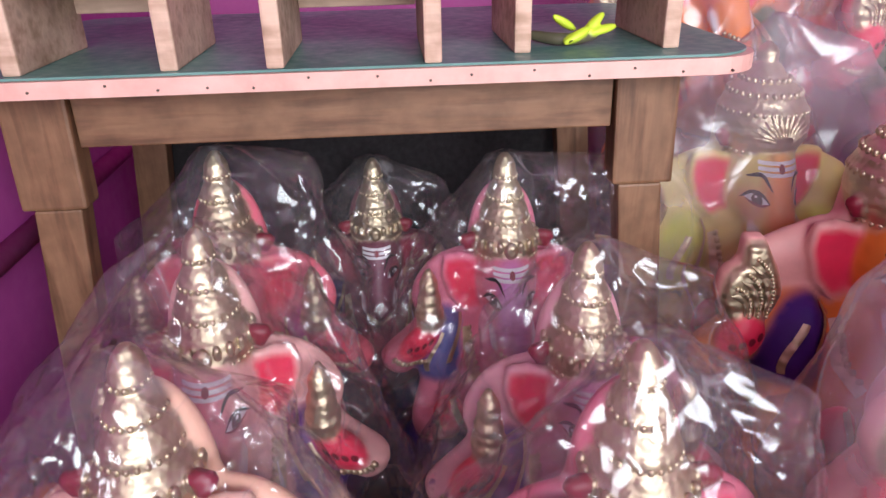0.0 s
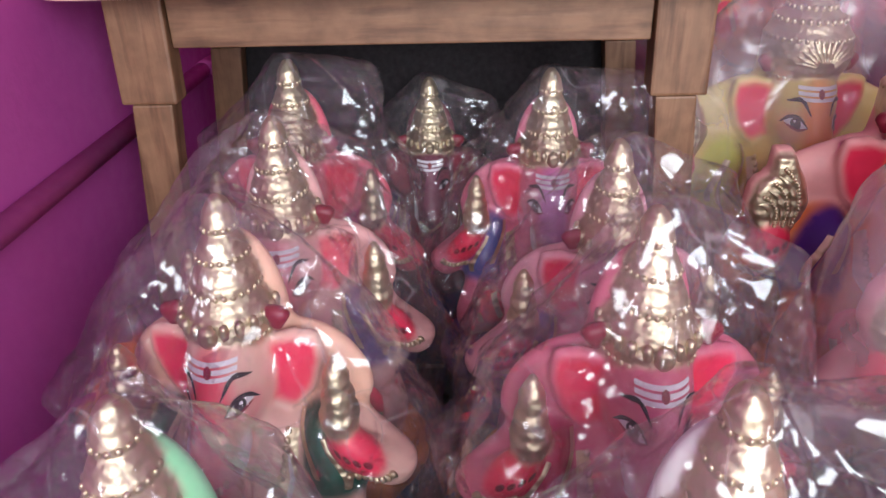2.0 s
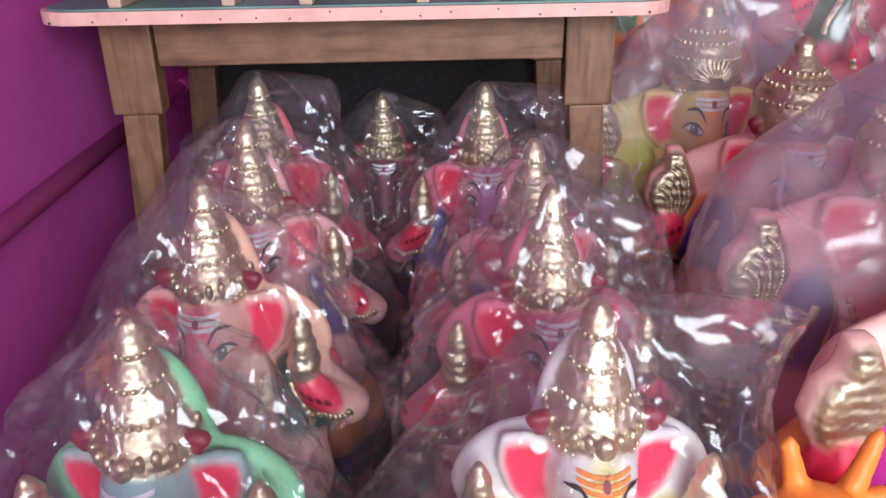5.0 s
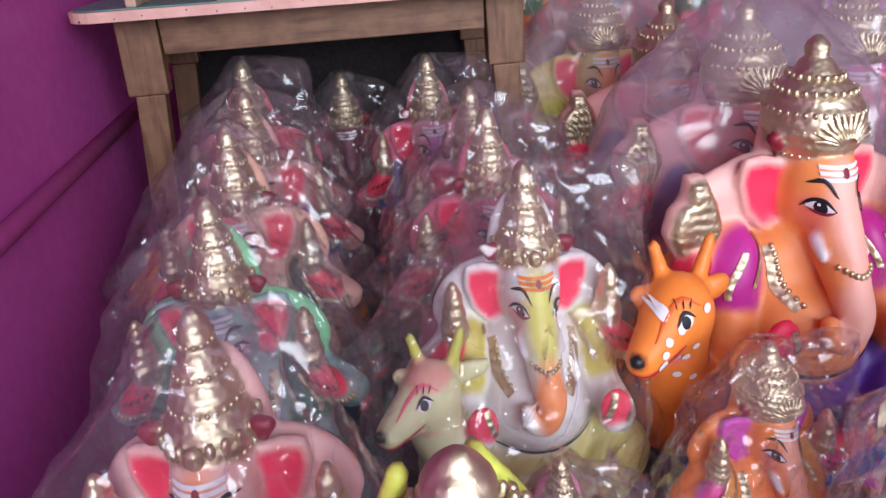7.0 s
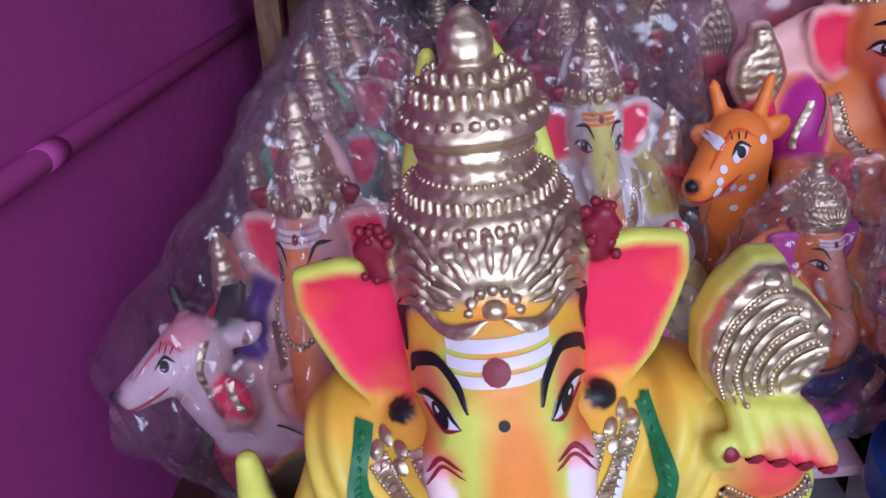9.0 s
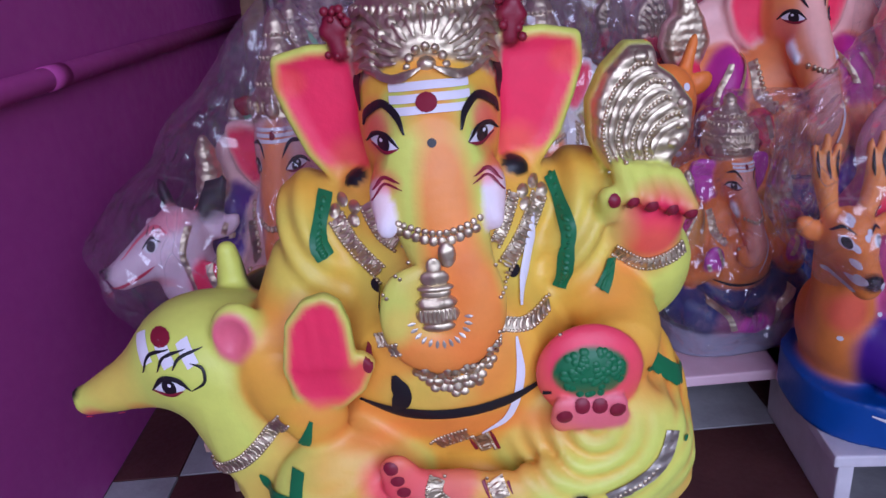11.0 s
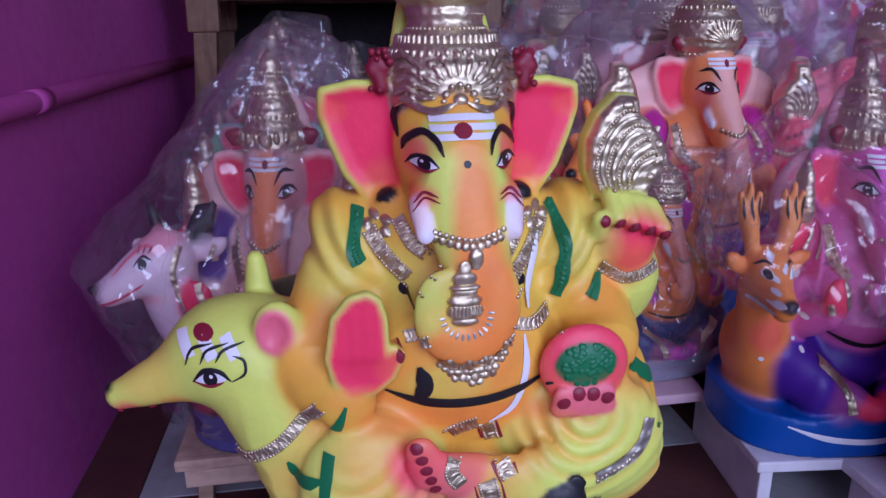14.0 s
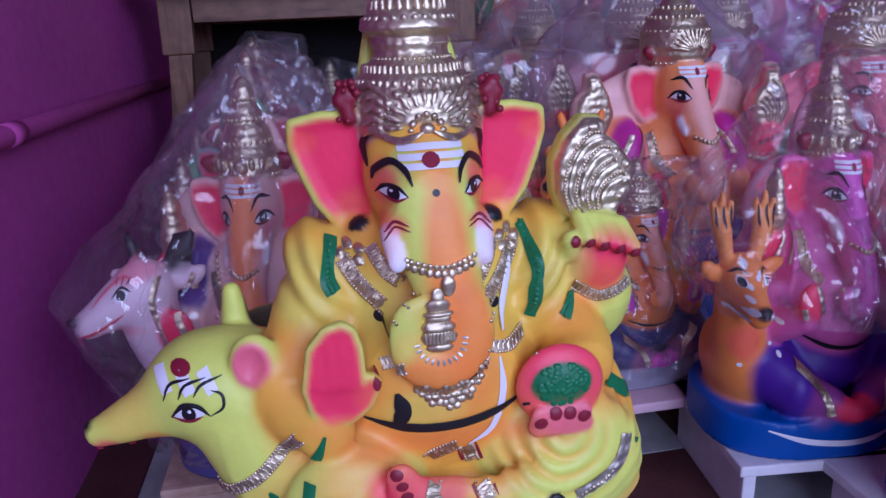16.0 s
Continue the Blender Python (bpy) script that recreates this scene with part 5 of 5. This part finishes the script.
        if spots:
            random.seed(8)
            for k in range(26):
                f.spot(o + random.uniform(-0.19, -0.10), random.uniform(0.12, 0.27), 0.0042, 0.0038, WHITE, lift=0.0016)
    return f, f.finish(name, label, m @ Matrix.Scale(h / 0.503, 4) @ Matrix.Diagonal((slim, 1, 1, 1)), tuck=3 if front else 2 if mount else 1, wide=1.0 if arms == "fan" else 0.0)


# ---- plastic bags ----
def bag(f, ob, label, mat, seed, over=0.012, right=0.10, left=0.07, drop=(0.0, 0.05), spread=0.008, turn=0.0, foot=0.03, fold=1.0):
    """A clear bag drawn over a figure: taut between its high points, pleated along straight creases, its two flat corners standing out."""
    P = f.skin_points
    rng = random.Random(seed)
    na, nz = 132, 84
    ang = np.linspace(0, math.tau, na, endpoint=False)
    dirs = np.stack([np.cos(ang), np.sin(ang)], 1)
    top = P[:, 2].max()
    zs = np.linspace(foot, top, 26)
    R = np.zeros((len(zs), na))
    for i, z in enumerate(zs):
        q = P[np.abs(P[:, 2] - z) < 0.018][:, :2]
        R[i] = (q @ dirs.T).max(0) if len(q) else 0.0
    R = R * 0.97 + spread
    fin_r = right * np.clip(np.cos(ang - radians(turn)), 0, 1) ** 9
    fin_l = left * np.clip(-np.cos(ang - radians(turn)), 0, 1) ** 9
    out = np.zeros((nz, na))
    grid = foot + (top + over - foot) * np.linspace(0, 1, nz) ** 0.8
    for a in range(na):
        pts = [(z, r) for z, r in zip(zs, R[:, a])] + [(top + over, 0.010), (top - drop[0], fin_r[a]), (top - drop[1], fin_l[a])]
        hull = []
        for z, r in sorted(pts):
            while len(hull) > 1 and (hull[-1][1] - hull[-2][1]) * (z - hull[-2][0]) <= (r - hull[-2][1]) * (hull[-1][0] - hull[-2][0]):
                hull.pop()
            hull.append((z, r))
        out[:, a] = np.interp(grid, [p[0] for p in hull], [p[1] for p in hull])
    X, Y, Z = out * dirs[:, 0], out * dirs[:, 1], np.repeat(grid[:, None], na, 1)
    k = np.minimum(1.0, out / 0.06)
    push = np.zeros_like(out)
    # straight pleats, each a sharp ridge or valley across the film
    for i in range(46):
        n = Vector((rng.gauss(0, 1), rng.gauss(0, 1), rng.gauss(0, 0.75))).normalized()
        d = n.x * rng.uniform(-0.15, 0.15) + n.y * rng.uniform(-0.13, 0.1) + n.z * rng.uniform(0.05, top)
        w = rng.uniform(0.012, 0.045)
        push += rng.choice((1, 1, -0.6)) * w * 0.22 * np.maximum(0, 1 - np.abs(n.x * X + n.y * Y + n.z * Z - d) / w)
    # folds that run down from the gathered top
    for c, amp in ((7, 0.008), (13, 0.005), (23, 0.003)):
        u = c * ang / math.tau + rng.random() + 2.0 * np.sin((Z - top) * 5 + rng.random() * 6)
        push += amp * (np.abs((u % 1) * 2 - 1) - 0.4) * np.minimum(1, (top + over - Z) / 0.12)
    r2 = out + k * fold * push
    bm = bmesh.new()
    rows = []
    off = Vector((seed * 3.7, seed * 1.3, 0.0))
    for i in range(nz):
        row = []
        for a in range(na):
            n3 = noise.noise(Vector((X[i, a], Y[i, a], grid[i])) * 9 + off)
            r = max(0.004, r2[i, a] + k[i, a] * 0.008 * n3)
            row.append(bm.verts.new((r * dirs[a][0], r * dirs[a][1], grid[i] + 0.012 * n3 * (i / nz) + 0.008 * math.sin(7 * ang[a] + seed) * (1 - i / nz) ** 6)))
        rows.append(row)
    for i in range(nz - 1):
        for a in range(na):
            b = (a + 1) % na
            bm.faces.new((rows[i][a], rows[i][b], rows[i + 1][b], rows[i + 1][a]))
    bm.faces.new(rows[-1])
    b = link("plastic_bag", bm, mat, None, True)
    b.matrix_world = ob.matrix_world.copy()
    return tagged(b, label, "plastic bag", "bags over the figures")


CLEAR = "crumpled clear plastic bag drawn over a painted figure"
MILKY = "loose milky plastic bag hanging over a painted figure"
B = 0.10  # height of the low benches


def seat(x, y, w=0.27, d=0.22, white=False, turn=0.0, h=B):
    return low_bench(w, d, h, WHITE_BOARD if white else PINK_BOARD, WHITE_BOARD if white else PALE_WOOD,
                     "low white painted wooden bench under a figure" if white else "low wooden bench with pink board under a figure", pose(x, y, 0, 0, 0, turn), "benches under the figures")


ROSTER = [
    # x, y, turn, height, bag, figure
    (-0.175, -0.075, -8, 0.512, FILM, dict(label="pink plaster elephant-headed figure with violet cloth and a white cow", body=(0.80, 0.50, 0.46), face=ORANGE, cloth=VIOLET, legs=(0.36, 0.02, 0.05), base=(0.10, 0.09, 0.28), mount=((0.78, 0.60, 0.66), BLACK), o=0.016)),
    (-0.205, 0.20, -5, 0.512, FILM, dict(label="pale teal plaster elephant-headed figure with green cloth", body=(0.30, 0.48, 0.46), face=(0.25, 0.45, 0.48), cloth=(0.03, 0.22, 0.14), legs=(0.06, 0.16, 0.2), base=BLUE, back=(0.25, 0.62, 0.33))),
    (-0.21, 0.448, -6, 0.535, FILM, dict(label="peach plaster elephant-headed figure with dark green cloth", body=(0.80, 0.48, 0.40), face=HOT, cloth=(0.01, 0.09, 0.06), legs=(0.015, 0.10, 0.06), back=(0.85, 0.50, 0.36))),
    (-0.20, 0.643, 4, 0.545, FILM, dict(label="peach plaster elephant-headed figure with violet cloth", body=(0.82, 0.45, 0.42), face=PINK, cloth=VIOLET, legs=ORANGE, mount=(ORANGE, BLACK))),
    (-0.225, 0.855, 0, 0.56, FILM, dict(label="pink plaster elephant-headed figure under the table", body=PINK, face=PINK, cloth=MAGENTA, legs=VIOLET)),
    (0.178, 0.203, 0, 0.515, FILM, dict(label="white and yellow plaster elephant-headed figure with a cow", body=(0.78, 0.76, 0.74), face=(0.72, 0.70, 0.10), stripe=ORANGE, cloth=(0.62, 0.55, 0.12), legs=(0.66, 0.6, 0.2), mount=((0.70, 0.70, 0.40), (0.6, 0.6, 0.1)), base=(0.5, 0.45, 0.15))),
    (0.175, 0.41, 2, 0.535, FILM, dict(label="crimson plaster elephant-headed figure with white spots", body=(0.66, 0.16, 0.24), face=(0.72, 0.2, 0.3), cloth=(0.4, 0.02, 0.08), legs=(0.42, 0.02, 0.06))),
    (0.185, 0.605, 0, 0.525, FILM, dict(label="lilac-faced pink plaster elephant-headed figure", body=(0.76, 0.36, 0.42), face=(0.68, 0.22, 0.55), cloth=(0.10, 0.10, 0.35), legs=ORANGE)),
    (0.142, 0.86, 0, 0.54, FILM, dict(label="rose plaster elephant-headed figure under the table", body=(0.76, 0.22, 0.32), face=(0.6, 0.25, 0.6), cloth=(0.12, 0.14, 0.4), legs=VIOLET)),
    (0.60, 0.745, -4, 0.63, None, dict(label="orange plaster elephant-headed figure with violet cloth and gilt fans", body=ORANGE, face=ORANGE, cloth=VIOLET, legs=ORANGE, ears=(0.82, 0.4, 0.36), arms="fan", crown="dome", back=(0.82, 0.4, 0.36))),
    (0.585, 0.25, 3, 0.63, None, dict(label="orange plaster elephant-headed figure with magenta cloth and spotted deer", body=(0.88, 0.30, 0.09), face=(0.84, 0.46, 0.38), cloth=MAGENTA, legs=VIOLET, ears=(0.84, 0.48, 0.42), arms="fan", crown="dome", mount=(ORANGE, ORANGE), spots=True, o=-0.05, back=(0.84, 0.48, 0.42))),
    (0.61, 0.475, 0, 0.65, FILM_MILKY, dict(label="pink plaster elephant-headed figure with violet legs", body=(0.75, 0.3, 0.32), face=ORANGE, cloth=VIOLET, legs=VIOLET, arms="fan", crown="dome")),
    (0.55, 1.0, 0, 0.65, FILM_MILKY, dict(label="yellow and pink plaster elephant-headed figure", body=(0.75, 0.6, 0.2), face=ORANGE, cloth=LIME, legs=ORANGE, arms="fan", crown="dome", base=LIME)),
    (0.40, -0.005, 8, 0.355, FILM, dict(label="small orange plaster elephant-headed figure with blue trousers", body=ORANGE, face=(0.84, 0.40, 0.30), cloth=(0.7, 0.3, 0.05), legs=NAVY, ears=PLUM, inner=PLUM, crown="dome", base=(0.30, 0.28, 0.36))),
    (0.164, -0.005, 0, 0.335, FILM, dict(label="small magenta-eared plaster elephant-headed figure", body=(0.72, 0.25, 0.4), face=PLUM, cloth=PLUM, legs=VIOLET, ears=PLUM, inner=PLUM, base=(0.3, 0.28, 0.36))),
    (0.168, -0.165, 6, 0.30, FILM, dict(label="small lilac-eared plaster elephant-headed figure", body=(0.74, 0.3, 0.45), face=ORANGE, cloth=GREEN, legs=(0.02, 0.1, 0.3), ears=PLUM, inner=PLUM, crown="dome", base=(0.3, 0.28, 0.36))),
    (0.567, -0.20, -6, 0.505, FILM, dict(label="magenta plaster elephant-headed figure with violet trousers and an orange deer", body=(0.70, 0.14, 0.40), face=(0.62, 0.10, 0.45), cloth=(0.45, 0.03, 0.12), legs=(0.07, 0.015, 0.28), mount=((0.85, 0.27, 0.05), (0.85, 0.32, 0.08)), front=True, slim=0.8, base=BLUE, back=(0.82, 0.40, 0.46))),
    (0.665, -0.43, 0, 0.47, None, dict(label="lilac plaster elephant-headed figure with a blue base", body=LILAC, face=LILAC, cloth=(0.3, 0.25, 0.5), legs=LILAC, base=BLUE, mount=(LILAC, BLACK))),
    # Maroon and navy kept very dark: the table's shade is put into this paint.
    (-0.035, 1.02, 0, 0.49, FILM, dict(label="dark maroon plaster elephant-headed figure under the table, shade in its paint", body=(0.16, 0.04, 0.06), face=(0.2, 0.06, 0.1), cloth=NAVY, legs=NAVY, inner=(0.3, 0.03, 0.06), base=NAVY)),
    (0.58, 1.30, 0, 0.66, FILM_MILKY, dict(label="orange plaster elephant-headed figure with green cloth", body=ORANGE, face=ORANGE, cloth=GREEN, legs=ORANGE, crown="dome", arms="fan")),
    (0.95, 1.15, 0, 0.66, FILM_MILKY, dict(label="pink plaster elephant-headed figure with green cloth", body=PINK, face=ORANGE, cloth=GREEN, legs=VIOLET, crown="dome", arms="fan")),
    (0.90, 0.62, -10, 0.66, FILM_MILKY, dict(label="magenta plaster elephant-headed figure in gold ornaments", body=PLUM, face=PINK, cloth=VIOLET, legs=VIOLET, crown="dome", arms="fan")),
    (1.12, 0.86, -8, 0.66, FILM_MILKY, dict(label="magenta plaster elephant-headed figure on a raised bench", body=PLUM, face=PINK, cloth=PLUM, legs=VIOLET, crown="dome", arms="fan")),
    (0.93, 0.20, -10, 0.62, FILM, dict(label="rose plaster elephant-headed figure in gold ornaments", body=PINK, face=PINK, cloth=GREEN, legs=VIOLET, crown="dome", arms="fan")),
]
for i, (x, y, turn, h, cover, kw) in enumerate(ROSTER):
    raised = 0.36 if y > 1.1 or x > 1.0 else 0.0
    if h > 0.4 or x == 0.40:
        if i == 0:
            post_bench(0.30, 0.21, B, "low raw wooden bench on four legs under a figure", pose(x - 0.005, y + 0.005, 0))
        else:
            seat(x, y, 0.30 if h > 0.6 else 0.285, 0.19 if abs(x) < 0.3 else 0.24, i >= 16, turn if i == 16 else 0, raised or B)
    z = raised if raised else B if h > 0.4 or x == 0.40 else 0.0
    f, ob = figure(pose(x, y, z, 0, 0, turn), h=h, **kw)
    if cover:
        milky = cover == FILM_MILKY
        bag(f, ob, MILKY if milky else CLEAR, cover, i + 1, over=0.03 if milky else 0.010, right=0.09 + 0.02 * (i % 3), left=0.05 + 0.025 * (i % 2), drop=(0.012 * (i % 4), 0.03 + 0.02 * (i % 3)),
            turn=(i * 17) % 34 - 17, spread=0.018 if milky else 0.008, foot=0.22 if i == 16 else 0.03, fold=0.7 if milky else 1.0)


# ---- lime garland scrap on the table ----
def garland(m):
    c = Clay((-0.08, -0.06, -0.005), (0.08, 0.06, 0.075), 0.003)
    c.limb([(-0.06, 0.0, 0.012), (-0.03, -0.03, 0.010), (0.0, -0.04, 0.010), (0.03, -0.035, 0.012)], [0.008, 0.010, 0.009, 0.005], (0.09, 0.08, 0.05), 0.004)
    for x, y, z, t in ((0.0, -0.045, 0.016, 25), (0.03, -0.025, 0.03, 40), (0.045, -0.03, 0.022, 10), (-0.01, 0.0, 0.03, -30)):
        c.egg((x, y, z), (0.026, 0.010, 0.007), (0.58, 0.72, 0.05), 0.003, (0, -t, 20))
    return Figure(c).finish("garland_scrap", "lime and brown garland scrap lying on the tabletop", m, "garland")


garland(pose(0.205, 0.82, 0.7845) @ Matrix.Scale(0.7, 4))


# ---- floor tiles ----
tile_w, tile_d = 0.286, 0.305
floor_ob = bpy.data.objects["floor"]
bm = block(-tile_w / 2 + 0.0012, tile_w / 2 - 0.0012, -tile_d / 2 + 0.0012, tile_d / 2 - 0.0012, -0.005, 0.0, 0.0012)
base_red, base_grey = bpy.data.meshes.new("tile"), bpy.data.meshes.new("tile")
bm.to_mesh(base_red), bm.to_mesh(base_grey)
bm.free()
base_red.materials.append(TILE_RED), base_grey.materials.append(TILE_GREY)
for i in range(-1, 9):
    for j in range(-6, 6):
        x, y = -0.405 + tile_w * (i + 0.5), -0.107 + tile_d * (j + 0.5)
        if i == -1:
            t = link("tile", block(-0.499, -0.4062, y - tile_d / 2 + 0.0012, y + tile_d / 2 - 0.0012, -0.005, 0.0, 0.001), TILE_RED if (i + j) % 2 else TILE_GREY, floor_ob)
            continue
        t = new("tile", base_red if (i + j) % 2 else base_grey)
        t.location = (x, y, 0)
        t.parent = floor_ob
